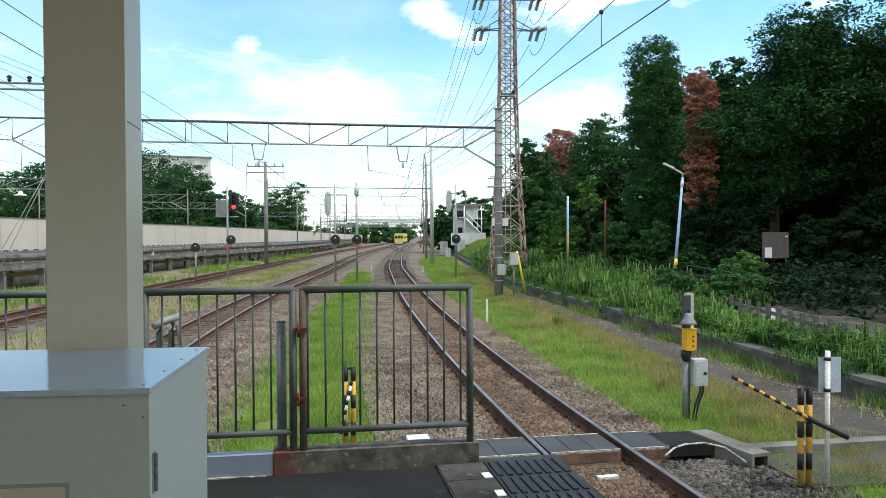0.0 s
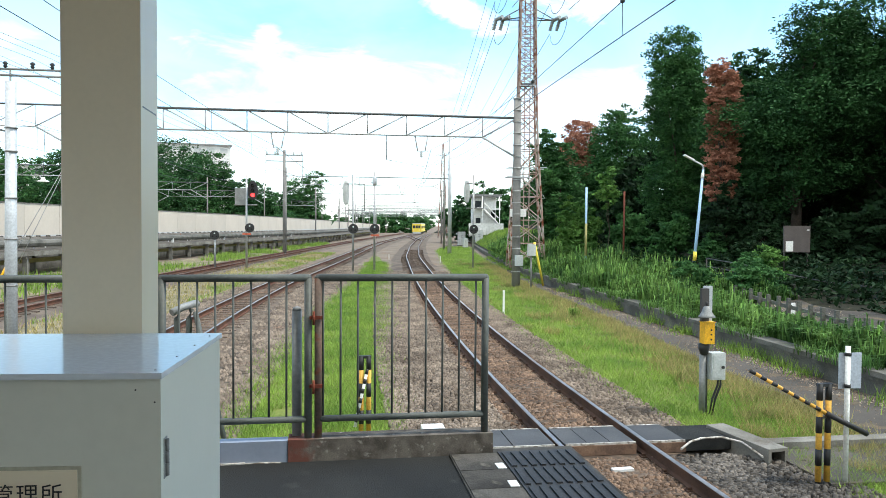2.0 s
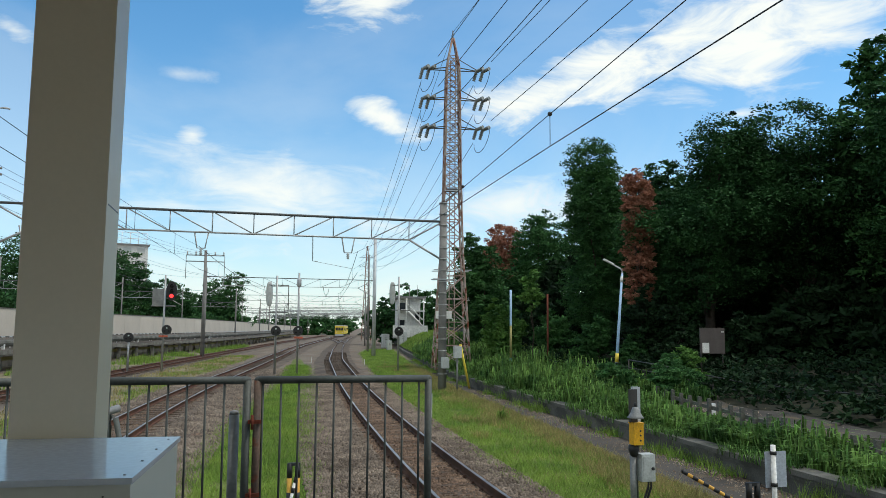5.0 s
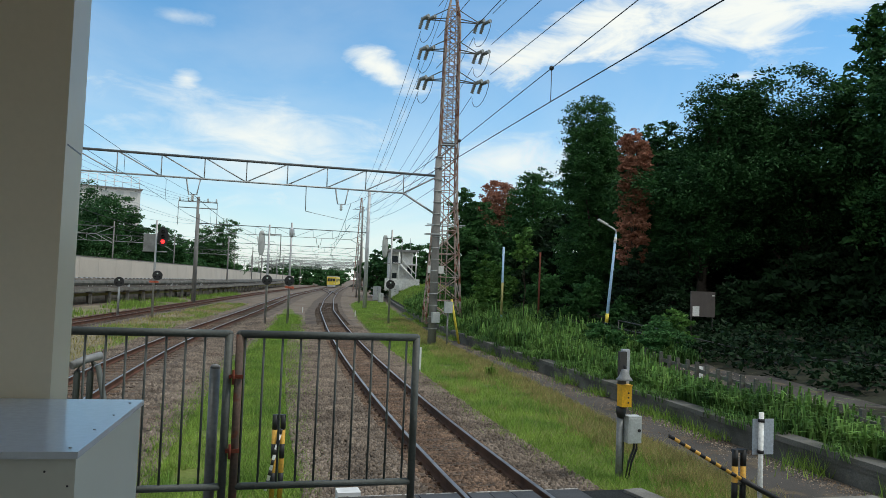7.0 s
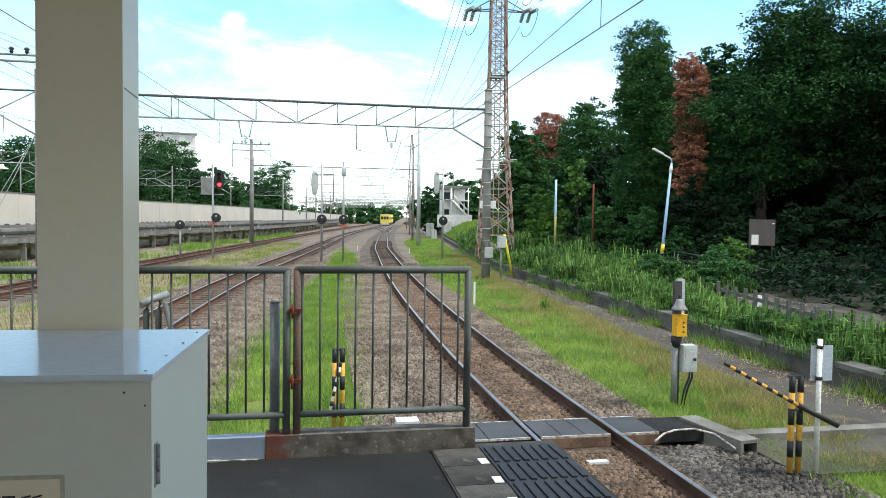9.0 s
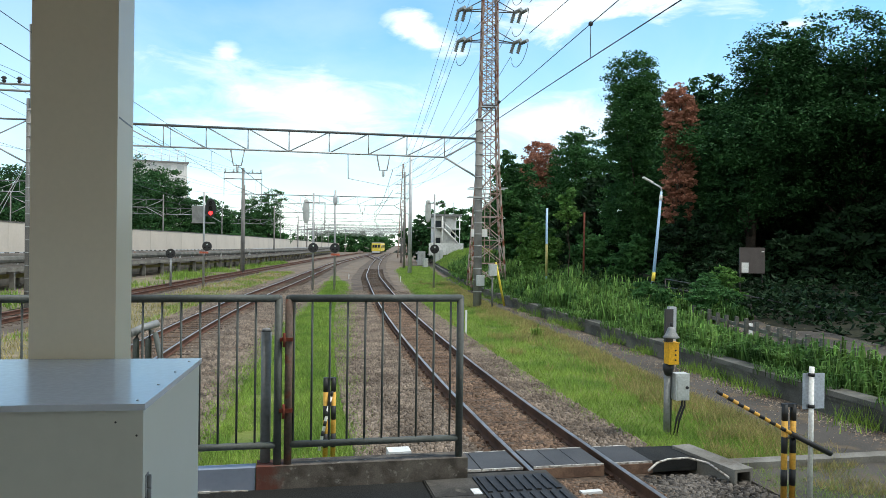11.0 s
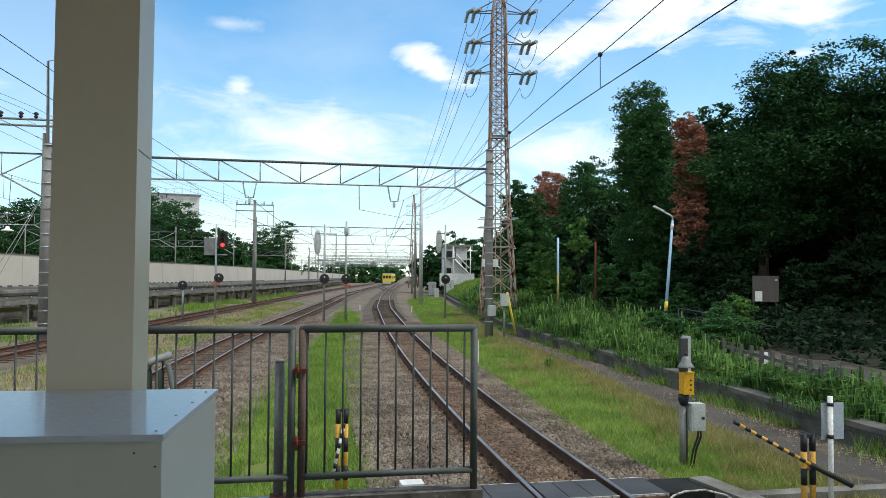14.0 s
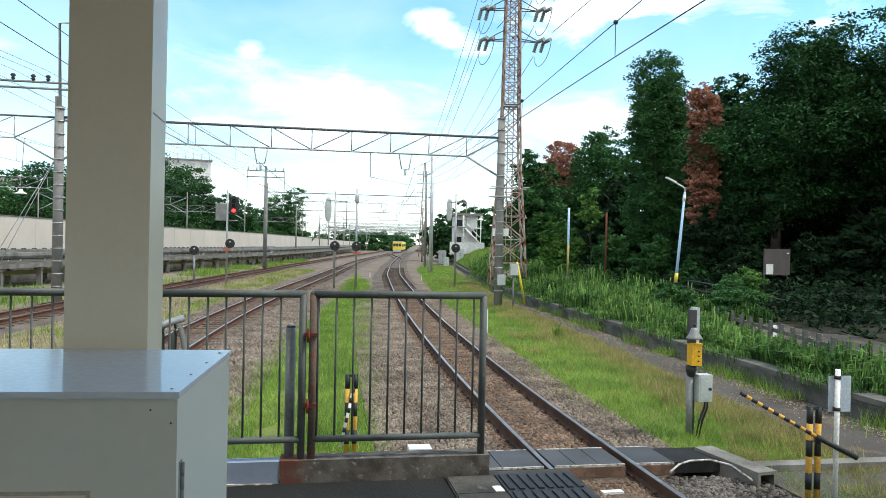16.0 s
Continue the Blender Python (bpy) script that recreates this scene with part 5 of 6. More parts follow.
# ---- lattice pylons ----
def pylon(m, h, label, fine):
    t = thing("power_pylon", label, "pylon", m, "power pylons")
    w = lambda z: np.interp(z, [0, 7, 11, 18.5, h - 1.2, h], [1.05, 0.62, 0.50, 0.40, 0.26, 0.04]) if fine else np.interp(z, [0, h], [1.0, 0.1])
    levels = np.concatenate([np.linspace(0, 7, 6)[:-1], np.linspace(7, 11, 5)[:-1], np.linspace(11, h - 1.2, 13), [h]])
    if not fine:
        levels = np.linspace(0, h, 12)
    for sx, sy in ((-1, -1), (1, -1), (1, 1), (-1, 1)):
        bm = bmesh.new()
        path_tube(bm, [(sx * w(a), sy * w(a), a) for a in levels], 0.06 if fine else 0.1, 4)
        part("leg", bm, M_pylon, t)
    for side in range(4):
        rot = Matrix.Rotation(side * math.pi / 2, 4, "Z")
        for a, b in zip(levels, levels[1:]):
            tube_part("brace", rot @ Vector((-w(a), w(a), a)), rot @ Vector((w(b), w(b), b)), 0.028, M_brace, t, "", None, 4)
            tube_part("brace", rot @ Vector((w(a), w(a), a)), rot @ Vector((-w(b), w(b), b)), 0.028, M_brace, t, "", None, 4)
            tube_part("brace", rot @ Vector((w(b), w(b), b)), rot @ Vector((-w(b), w(b), b)), 0.024, M_brace, t, "", None, 4)
    for z in ((18.6, 16.7, 14.85) if fine else (18, 16, 14)):
        for s in (-1, 1):
            arm = bmesh.new()
            for yy in (-0.3, 0.3):
                add_tube(arm, (s * 0.35, yy, z), (s * 1.7, 0, z - 0.1), 0.035, None, 4)
            add_tube(arm, (s * 0.35, 0, z + 0.65), (s * 1.7, 0, z - 0.1), 0.03, None, 4)
            ap = part("crossarm", arm, M_gantry, t)
            if fine:
                for way in ((0.55, -0.8, 0.12), (-0.22, 0.45, -0.9)):
                    for k in (-0.2, 0.2):
                        bm = bmesh.new()
                        add_lathe(bm, [(0.075 if i % 2 else 0.125, i * 0.075) for i in range(9)], 10)
                        ins = part("insulator_string", bm, M_dullins, ap, "grey porcelain insulator string")
                        a0 = Vector((s * 1.7 + k, 0, z - 0.1))
                        ins.matrix_local = look(a0, a0 + Vector(way)) @ pose(0, 0, 0, 180)
                bm = bmesh.new()
                path_tube(bm, [Vector((s * 1.7 + 0.12 + 0.42 * math.cos(a), -0.25 - 0.5 * math.cos(a), z - 0.5 + 0.45 * math.cos(a) - math.sin(a) * 0.95)) for a in np.linspace(0, math.pi, 9)], 0.018, 5)
                part("jumper", bm, M_wire, ap, "looping black jumper cable")
    if fine:
        for zz, ww in ((5.9, 1.15), (10.75, 0.5)):
            for yy in (-0.62, 0.58):
                box_part("platform", (-ww, ww, yy, yy + 0.05, zz, zz + 0.06), M_palepole, t)
        box_part("name_board", (-1.05, -0.1, -1.05, -1.0, 3.0, 3.45), M_white, t, "blank white board on the pylon")
        for sx in (-0.16, 0.16):
            tube_part("ladder_rail", (sx, -0.2, 1.5), (sx, -0.12, h - 1.5), 0.028, M_brace, t, "", None, 4)
        for i in range(52):
            tube_part("rung", (-0.16, -0.2 + i * 0.0015, 1.8 + i * 0.34), (0.16, -0.2 + i * 0.0015, 1.8 + i * 0.34), 0.016, M_pylon, t, "", None, 4)
        box_part("rest_platform", (-0.45, 0.45, -0.45, 0.45, 10.85, 10.93), M_gantry, t, "dark steel rest platform")
        for sx in (-0.45, 0.45):
            tube_part("guard_rail", (sx, -0.45, 11.4), (sx, 0.45, 11.4), 0.03, M_gantry, t, "", None, 6)
        tube_part("spike", (0, 0, h), (0, 0, h + 0.5), 0.04, M_steelgrey, t)
    return t


pylon(pose(12.0, 44.6, 0.3, 0, 0, -8), 20.6, "slender rust-flecked lattice power pylon with insulators", True)
pylon(pose(25.4, 164, 0, 0, 0, -8), 20.5, "distant slender lattice power pylon", False)
for z in (18.9, 17.0, 15.15):
    for s in (-1, 1):
        wire("power_line", sag_line((12.5 + s * 1.7, 43.6, z + 0.35), (17 + s * 2.5, -60, z + 9.0), 1.0, 16), 0.02, "black high-voltage line strung from the pylon")
        wire("power_line", sag_line((11.8 + s * 1.7, 45.1, z - 0.75), (25.4 + s * 1.7, 164, z), 2.0, 16), 0.016, "black high-voltage line strung between pylons")
wire("power_line", sag_line((12.0, 44.6, 21.3), (19, -60, 30), 1.0, 12), 0.014, "black high-voltage line strung from the pylon")
wire("power_line", sag_line((12.0, 44.6, 21.3), (25.4, 164, 20.5), 2.0, 12), 0.014, "black high-voltage line strung between pylons")


# ---- along the path and on the bank ----
lp = thing("street_lamp", "leaning pale blue street lamp with a yellow band", "street lamp", pose(15.76, 30.85, 0.55, 0, 4.9, 0))
tube_part("pole", (0, 0, 0), (0, 0, 4.7), 0.075, M_bluepole, lp, "", 0.05, 12)
tube_part("yellow_band", (0, 0, 0.75), (0, 0, 1.15), 0.079, M_lemon, lp, "yellow reflective band", 0.077, 12)
bm = bmesh.new()
path_tube(bm, [Vector(p) for p in ((0, 0, 4.6), (0, 0, 4.78), (-0.03, 0, 4.86), (-0.12, 0, 4.92), (-0.48, 0, 5.05))], 0.038, 8)
part("arm", bm, M_palepole, lp)
tube_part("collar", (0, 0, 4.32), (0, 0, 4.56), 0.078, M_white, lp, "white steel collar", 0.06, 12)
bm = bmesh.new()
add_box(bm, -0.25, 0.25, -0.075, 0.075, -0.03, 0.04, pose(-0.70, 0, 5.14, 0, 20, 0))
part("lamp_head", bm, M_white, lp, "slim white lamp head")
bp = thing("banded_pole", "thin pale blue pole with a yellow lower half", "pole", pose(13.6, 38.4, 1.0), "blue poles")
tube_part("pole", (0, 0, 0), (0, 0, 3.8), 0.06, M_bluepole, bp, "", None, 10)
tube_part("yellow_sleeve", (0, 0, 0.2), (0, 0, 1.9), 0.065, M_drab, bp, "drab yellow sleeve", None, 10)
bp = thing("banded_pole", "tall pale blue pole with a yellow band", "pole", pose(21.4, 18.9, 0.7, 0, -1.5, 0), "blue poles")
tube_part("pole", (0, 0, 0), (0, 0, 4.6), 0.09, M_bluepole, bp, "", 0.07, 12)
tube_part("yellow_band", (0, 0, 0.25), (0, 0, 0.7), 0.094, M_yellow, bp, "yellow band", None, 12)
ob = tube_part("rusty_pole", (0, 0, 0), (0, 0, 3.6), 0.05, M_rustpole)
ob.matrix_world = pose(14.75, 36.1, 0.9)
tagged(ob, "thin red-brown rusty pole on the bank", "pole")
nb = thing("notice_board", "dark brown notice board with a small white notice", "notice board", pose(18.25, 27.3, 0.75))
box_part("panel", (-0.56, 0.56, -0.03, 0.03, 1.05, 2.08), mat("weathered_brown_board", (0.105, 0.088, 0.082), (0.08, 0.066, 0.062), scale=3, fine=40, rough=0.6, bump=0.05), nb, "", 0.012)
box_part("notice", (-0.48, -0.17, -0.036, -0.031, 1.08, 1.48), M_white, nb, "small white paper notice")
box_part("label_bar", (0.40, 0.52, -0.036, -0.031, 1.90, 1.94), M_white, nb, "small white label bar")
for x in (-0.5, 0.5):
    tube_part("leg", (x, 0.04, 0), (x, 0.04, 2.0), 0.03, M_board, nb)
ys_ = thing("guy_guard", "yellow plastic guard on a slanting guy wire", "guy wire", pose(10.7, 36.3, -0.24))
tube_part("guard", (0, 0, 0.0), (-0.62, -0.5, 2.2), 0.055, M_lemon, ys_, "yellow plastic guard")
tube_part("guy", (-0.62, -0.5, 2.2), (-1.5, -0.7, 6.5), 0.012, M_wire, ys_)
eb = thing("equipment_box", "grey steel equipment box on a post", "box", pose(9.74, 35.1, -0.24), "lineside boxes")
box_part("case", (-0.18, 0.18, -0.12, 0.12, 1.58, 2.12), M_greybox, eb, "", 0.03)
tube_part("leg", (0, 0.05, 0), (0, 0.05, 1.7), 0.045, M_steelgrey, eb)
for x, y, w, h in ((19.96, 110.5, 0.52, 2.1), (21.7, 106.2, 0.52, 2.4), (18.6, 100, 0.3, 1.3)):
    e = thing("equipment_box", "white steel lineside equipment cabinet", "box", pose(x, y, BASE), "lineside boxes")
    box_part("case", (-w, w, -0.4, 0.4, 0.12, h), M_greybox, e, "", 0.03)
    box_part("plinth", (-w - 0.05, w + 0.05, -0.45, 0.45, 0, 0.12), M_conc, e)
    box_part("door_seam", (-0.01, 0.01, -0.406, -0.401, 0.25, h - 0.12), M_seam, e)
    for k in range(2):
        box_part("label_bar", (-0.3 * w, 0.3 * w, -0.408, -0.402, h * (0.72 - 0.12 * k), h * (0.75 - 0.12 * k)), M_steelgrey, e)

# concrete picket fence on the bank
cf = thing("concrete_fence", "weathered concrete fence with square posts and a rail", "fence", pose(0, 0, 0))
post_b = bmesh.new()
add_box(post_b, -0.045, 0.045, -0.045, 0.045, -0.25, 0.52)
post_me = to_mesh("post", post_b, M_darkconc, 0.012)
rail_b = bmesh.new()
add_box(rail_b, -0.03, 0.03, -0.315, 0.315, 0.24, 0.34)
rail_me = to_mesh("rail", rail_b, M_darkconc, 0.008)
for i in range(30):
    y = 22.6 - i * 0.63
    x = fence_x(y)
    turn = -math.degrees(math.atan2(fence_x(y) - fence_x(y - 0.63), 0.63))
    z = float(bank_z(np.array([x]), np.array([y]))[0])
    wob = random.Random(i)
    shared_part("post", post_me, cf, pose(x, y, z + wob.uniform(-0.03, 0.03), wob.uniform(-2, 2), wob.uniform(-2, 2), turn))
    shared_part("rail", rail_me, cf, pose((x + fence_x(y - 0.63)) / 2 + 0.07, y - 0.315, z, 0, 0, turn))
ob = box_part("white_marker", (-0.07, 0.07, -0.04, 0.04, 0, 0.36), M_white, None, "", 0.01)
ob.matrix_world = pose(12.72, 19.2, 0.33)
tagged(ob, "small white marker post at the end of the fence", "stake")


hr = thing("bank_handrail", "low dark metal handrail on the bank", "handrail", None)
HR = [(14.5, 27.3, 1.56), (14.8, 25.2, 1.42), (15.25, 22.9, 1.18), (15.6, 21.4, 1.04), (16.6, 18.2, 0.98), (18.0, 13.0, 1.0)]
for dz in (0.0, 0.3):
    bm = bmesh.new()
    path_tube(bm, [(x, y, z - dz) for x, y, z in HR], 0.022, 8)
    part("rail", bm, M_board, hr)
for x, y, z in HR:
    tube_part("post", (x, y, z - 0.9), (x, y, z), 0.024, M_board, hr)


# ---- trees ----
def crown(name, blobs, n, size, material, parent, seed, flat=0.0):
    """Leaves in many small clumps over the surface of a few soft lobes."""
    r = np.random.default_rng(seed)
    vol = np.array([b[3] * b[4] * b[5] for b in blobs]) ** 0.67
    counts = (n * vol / vol.sum()).astype(int)
    P_ = []
    for b, k in zip(blobs, counts):
        m = max(16, int(k / 48))
        d = r.normal(size=(m, 3))
        d /= np.linalg.norm(d, axis=1)[:, None]
        rad = r.uniform(0.25, 1.04, m) ** 0.45
        c = d * rad[:, None] * np.array(b[3:6]) + np.array(b[0:3])
        cr = (b[3] * b[4] * b[5]) ** 0.333 * r.uniform(0.13, 0.30, m)
        idx = r.integers(0, m, k)
        q = r.normal(size=(k, 3))
        q /= np.linalg.norm(q, axis=1)[:, None]
        P_.append(c[idx] + q * (cr[idx] * r.uniform(0.3, 1.15, k))[:, None] * np.array([1.25, 1.25, 0.62]))
    p = np.concatenate(P_)
    n = len(p)
    s = size * r.uniform(0.55, 1.35, n)[:, None]
    u = r.normal(size=(n, 3))
    u[:, 2] *= 0.55
    u /= np.linalg.norm(u, axis=1)[:, None]
    w = r.normal(size=(n, 3))
    w[:, 2] -= flat
    v_ = np.cross(u, w)
    v_ /= np.linalg.norm(v_, axis=1)[:, None]
    v_ = v_ * 0.55
    quad = np.stack([p - u * s, p + v_ * s * 0.8, p + u * s, p - v_ * s * 0.8], 1).reshape(-1, 3)
    me = array_mesh(name, quad, np.arange(n * 4).reshape(-1, 4), material)
    ob = new(name, me)
    ob.parent = parent
    return ob


def tree(x, y, z, blobs, n, size, material, label, seed, trunk=0.22, name="tree", flat=0.0):
    t = thing(name, label, "tree" if name == "tree" else "bush", pose(x, y, z), "lineside trees" if name == "tree" else "")
    top = max(b[2] for b in blobs)
    r = random.Random(seed)
    bm = bmesh.new()
    pts = [Vector((0, 0, -0.3))]
    for i in range(1, 6):
        pts.append(Vector((r.uniform(-0.15, 0.15) * i * 0.4, r.uniform(-0.15, 0.15) * i * 0.4, top * 0.95 * i / 5)))
    path_tube(bm, pts, [trunk * (1 - i / 6) for i in range(6)], 8)
    tk = part("trunk", bm, M_bark, t)
    for b in blobs:
        a = pts[min(4, max(1, int((b[2] * 0.55) / top * 5)))]
        e = Vector((b[0] + r.uniform(-0.5, 0.5) * b[3], b[1] + r.uniform(-0.5, 0.5) * b[4], b[2] + r.uniform(-0.4, 0.5) * b[5]))
        mid = a.lerp(e, 0.5) + Vector((0, 0, 0.1 * (e - a).length))
        bm = bmesh.new()
        path_tube(bm, [a, mid, e], [trunk * 0.42, trunk * 0.26, trunk * 0.07], 6)
        part("limb", bm, M_bark, t)
    crown("crown", blobs, n, size, material, t, seed, flat)
    return t


def lobes(h0, h1, r, k, seed, taper=0.35, yr=1.0):
    """Soft lobes that fill a crown from h0 to h1 with the radius r."""
    q = random.Random(seed)
    out = []
    for i in range(k):
        u = (i + 0.5) / k
        rr = r * (1 - taper * abs(u - 0.42) * 2) * q.uniform(0.8, 1.1)
        a = q.uniform(0, 6.28)
        o = r * q.uniform(0.1, 0.45)
        out.append((o * math.cos(a), o * math.sin(a) * yr, h0 + (h1 - h0) * (0.12 + 0.80 * u), rr * 0.86, rr * 0.86 * yr, (h1 - h0) / k * q.uniform(1.2, 1.7)))
    return out


tree(20.65, 41.9, 1.2, lobes(0.5, 13.0, 2.3, 9, 1, 0.12), 85000, 0.085, M_leaf, "tall columnar dark green broadleaf tree", 11)
DEAD = [(0.12 * math.sin(2.1 * i), 0.2 * math.cos(1.7 * i), 3.5 + 0.72 * i, 0.86 - 0.03 * abs(i - 4), 0.8, 0.6) for i in range(9)]
tree(19.05, 34.5, 1.0, DEAD, 24000, 0.075, M_leafred, "slim tree with dead red-brown foliage", 12, 0.15)
tree(22.75, 34.0, 1.1, lobes(2.6, 11.9, 4.0, 9, 3, 0.4), 92000, 0.09, M_leafmid, "broad dark green tree with drooping layered branches", 13, 0.3, "tree", 1.5)
tree(28.3, 33.2, 1.1, lobes(3.0, 12.7, 4.6, 10, 4, 0.3), 66000, 0.105, M_leafmid, "broad dark green tree at the edge of the wood", 14, 0.3, "tree", 1.5)
tree(31.0, 40.0, 1.2, lobes(1.5, 10.8, 4.6, 9, 5, 0.4), 22000, 0.17, M_leaf, "tall green tree at the back of the wood", 15, 0.3)
tree(36.0, 31.5, 1.2, lobes(3.0, 20.0, 4.8, 10, 6, 0.3), 21000, 0.17, M_leaf, "very tall airy green tree above the wood", 16, 0.3)
# leaf colour darkened to stand for shade at the wood's edge
tree(33.5, 25.0, 1.1, lobes(3.4, 12.8, 4.6, 8, 7, 0.4), 30000, 0.2, M_leafdarkshade, "broad dark green tree at the edge of the wood", 17, 0.3, "tree", 1.5)
tree(30.4, 42.0, 1.2, lobes(8.5, 15.2, 1.9, 5, 8, 0.6), 5500, 0.12, M_leafdarkshade, "dark pine with spreading top branches", 18, 0.2, "tree", 2.5)
tree(23.4, 58.8, 1.5, lobes(0.5, 10.8, 3.4, 8, 9, 0.4), 34000, 0.13, M_leaf, "rounded dark green tree", 19)
tree(27.0, 52.0, 1.4, lobes(0.6, 11.6, 3.6, 8, 10, 0.4), 34000, 0.13, M_leaf, "rounded dark green tree", 20)
tree(21.0, 63.4, 1.4, lobes(4.0, 10.4, 2.6, 6, 11, 0.4), 16000, 0.13, M_leafred, "tree with dead red-brown foliage", 21)
tree(16.9, 54.0, 1.2, lobes(0.4, 8.3, 2.4, 6, 12, 0.4), 20000, 0.14, M_leaf, "fresh green tree beside the pylon", 22)
tree(18.5, 57.0, 1.2, lobes(0.3, 5.6, 2.4, 5, 42, 0.4), 9000, 0.22, M_leaf, "dark green tree behind the pylon", 52)
tree(14.9, 43.3, 1.0, lobes(0.1, 3.0, 1.6, 4, 13, 0.4), 9000, 0.12, M_leafbright, "dense green bush on the bank", 23, 0.06, "bush")
tree(17.2, 41.0, 1.1, lobes(0.1, 2.4, 1.6, 4, 14, 0.4), 8000, 0.12, M_leaf, "dark green bush on the bank", 24, 0.06, "bush")
tree(20.5, 36.5, 1.1, lobes(0.1, 2.4, 1.7, 4, 15, 0.4), 6500, 0.14, M_leafdarkshade, "bush below the wood with shade in its leaf colour", 25, 0.06, "bush")
# the darker shrubs get the leaf colour that has shade in it
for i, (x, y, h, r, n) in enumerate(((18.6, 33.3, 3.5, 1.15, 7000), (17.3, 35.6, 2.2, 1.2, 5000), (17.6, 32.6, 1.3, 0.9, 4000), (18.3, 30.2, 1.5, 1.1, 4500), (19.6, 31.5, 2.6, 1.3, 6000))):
    tree(x, y, 1.0, lobes(0.0, h, r, 4, 160 + i, 0.35), n, 0.11, M_leafdarkshade if i in (0, 3, 4) else M_leaf, "dark green shrub at the foot of the wood", 180 + i, 0.05, "bush")
for i, (x, y, h, r) in enumerate(((13.3, 22.6, 1.0, 0.7), (14.6, 24.2, 1.25, 0.8), (12.9, 24.4, 0.8, 0.6), (13.8, 27.2, 0.9, 0.8))):
    tree(x, y, 0.45, lobes(0.0, h, r, 3, 260 + i, 0.3), 2600, 0.075, M_leaf, "loose leafy bush among the reeds", 280 + i, 0.03, "bush")
tree(15.6, 24.8, 0.55, lobes(0.1, 1.4, 0.75, 3, 16, 0.2), 4500, 0.07, M_leafbright, "rounded bright green clipped bush", 26, 0.04, "bush")
tree(14.0, 23.0, 0.4, lobes(0.0, 1.1, 0.9, 3, 17, 0.3), 4000, 0.09, M_leaf, "leafy green bush among the reeds", 27, 0.04, "bush")
tree(14.0, 36.2, 1.0, lobes(2.9, 4.4, 0.8, 3, 18, 0.3), 1600, 0.11, M_leafbright, "small yellow-green sapling on the bank", 28, 0.03)
# shrubs whose leaf colour stands in for the shade under the trees
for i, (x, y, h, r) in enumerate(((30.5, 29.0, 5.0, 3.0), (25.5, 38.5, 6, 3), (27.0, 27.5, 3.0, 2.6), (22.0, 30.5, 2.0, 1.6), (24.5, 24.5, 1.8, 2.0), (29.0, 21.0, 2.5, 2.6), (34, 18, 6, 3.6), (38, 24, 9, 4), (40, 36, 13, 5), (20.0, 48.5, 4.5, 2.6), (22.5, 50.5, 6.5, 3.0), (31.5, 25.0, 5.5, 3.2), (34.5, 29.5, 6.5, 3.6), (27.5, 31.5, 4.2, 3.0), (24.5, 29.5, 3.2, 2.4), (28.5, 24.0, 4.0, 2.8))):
    tree(x, y, 1.1, lobes(0.0, h, r, 5, 60 + i, 0.35), 4800, 0.26, M_leafdarkshade, "shrub layer of the wood, shade put into its leaf colour", 80 + i, 0.1, "bush")
# filling trees; their near-black leaf colour imitates the wood's deep shade
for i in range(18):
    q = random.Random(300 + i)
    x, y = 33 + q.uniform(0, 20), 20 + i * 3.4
    tree(x + max(0, y - 50) * 0.1, y, 1.2, lobes(0.5, q.uniform(10, 15), 4.2, 6, 320 + i, 0.4), 3200, 0.5, M_leafdarkshade, "tree deep in the wood, shade put into its leaf colour", 340 + i, 0.25)
tree(26.2, 38.5, 1.1, lobes(3.0, 11.0, 4.4, 8, 31, 0.4), 26000, 0.16, M_leafmid, "broad dark green tree filling the wood's edge", 131, 0.3, "tree", 1.5)
tree(22.4, 37.6, 1.1, lobes(0.8, 10.9, 2.8, 7, 35, 0.45), 30000, 0.13, M_leafmid, "dark green tree beside the dead tree", 135, 0.25, "tree", 1.5)
# trees largely out of view, added to shade the bank; leaves darkened too
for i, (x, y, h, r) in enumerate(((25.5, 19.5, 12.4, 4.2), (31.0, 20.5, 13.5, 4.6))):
    tree(x, y, 1.1, lobes(3.4, h, r, 8, 210 + i, 0.4), 20000, 0.21, M_leafdarkshade, "broad dark green tree at the edge of the wood", 230 + i, 0.3, "tree", 1.5)
tree(29.6, 27.2, 1.1, lobes(3.2, 13.8, 4.4, 9, 211, 0.35), 36000, 0.12, M_leafmid, "broad dark green tree at the edge of the wood", 231, 0.3, "tree", 1.5)
tree(25.3, 45.5, 1.2, lobes(0.8, 12.0, 3.6, 8, 32, 0.4), 16000, 0.22, M_leafdarkshade, "tree behind the dead tree, leaf colour darkened for shade", 132, 0.3)
tree(31.5, 30.0, 1.1, lobes(2.0, 17.2, 4.2, 11, 33, 0.4), 24000, 0.2, M_leaf, "broad green tree at the wood's edge", 133, 0.3, "tree", 1.0)
# undergrowth leaves carry the shade of the wood in their colour
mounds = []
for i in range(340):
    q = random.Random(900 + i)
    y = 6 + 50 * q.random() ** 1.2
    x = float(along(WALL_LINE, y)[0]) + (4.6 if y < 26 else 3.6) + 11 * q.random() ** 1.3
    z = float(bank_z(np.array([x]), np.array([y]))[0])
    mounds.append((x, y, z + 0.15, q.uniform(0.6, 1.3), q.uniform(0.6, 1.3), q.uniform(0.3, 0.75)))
ug = crown("undergrowth", mounds, 46000, 0.11, M_leafdarkshade, None, 78)
tagged(ug, "leafy undergrowth below the wood, shade put into its leaf colour", "undergrowth", "", "stuff")
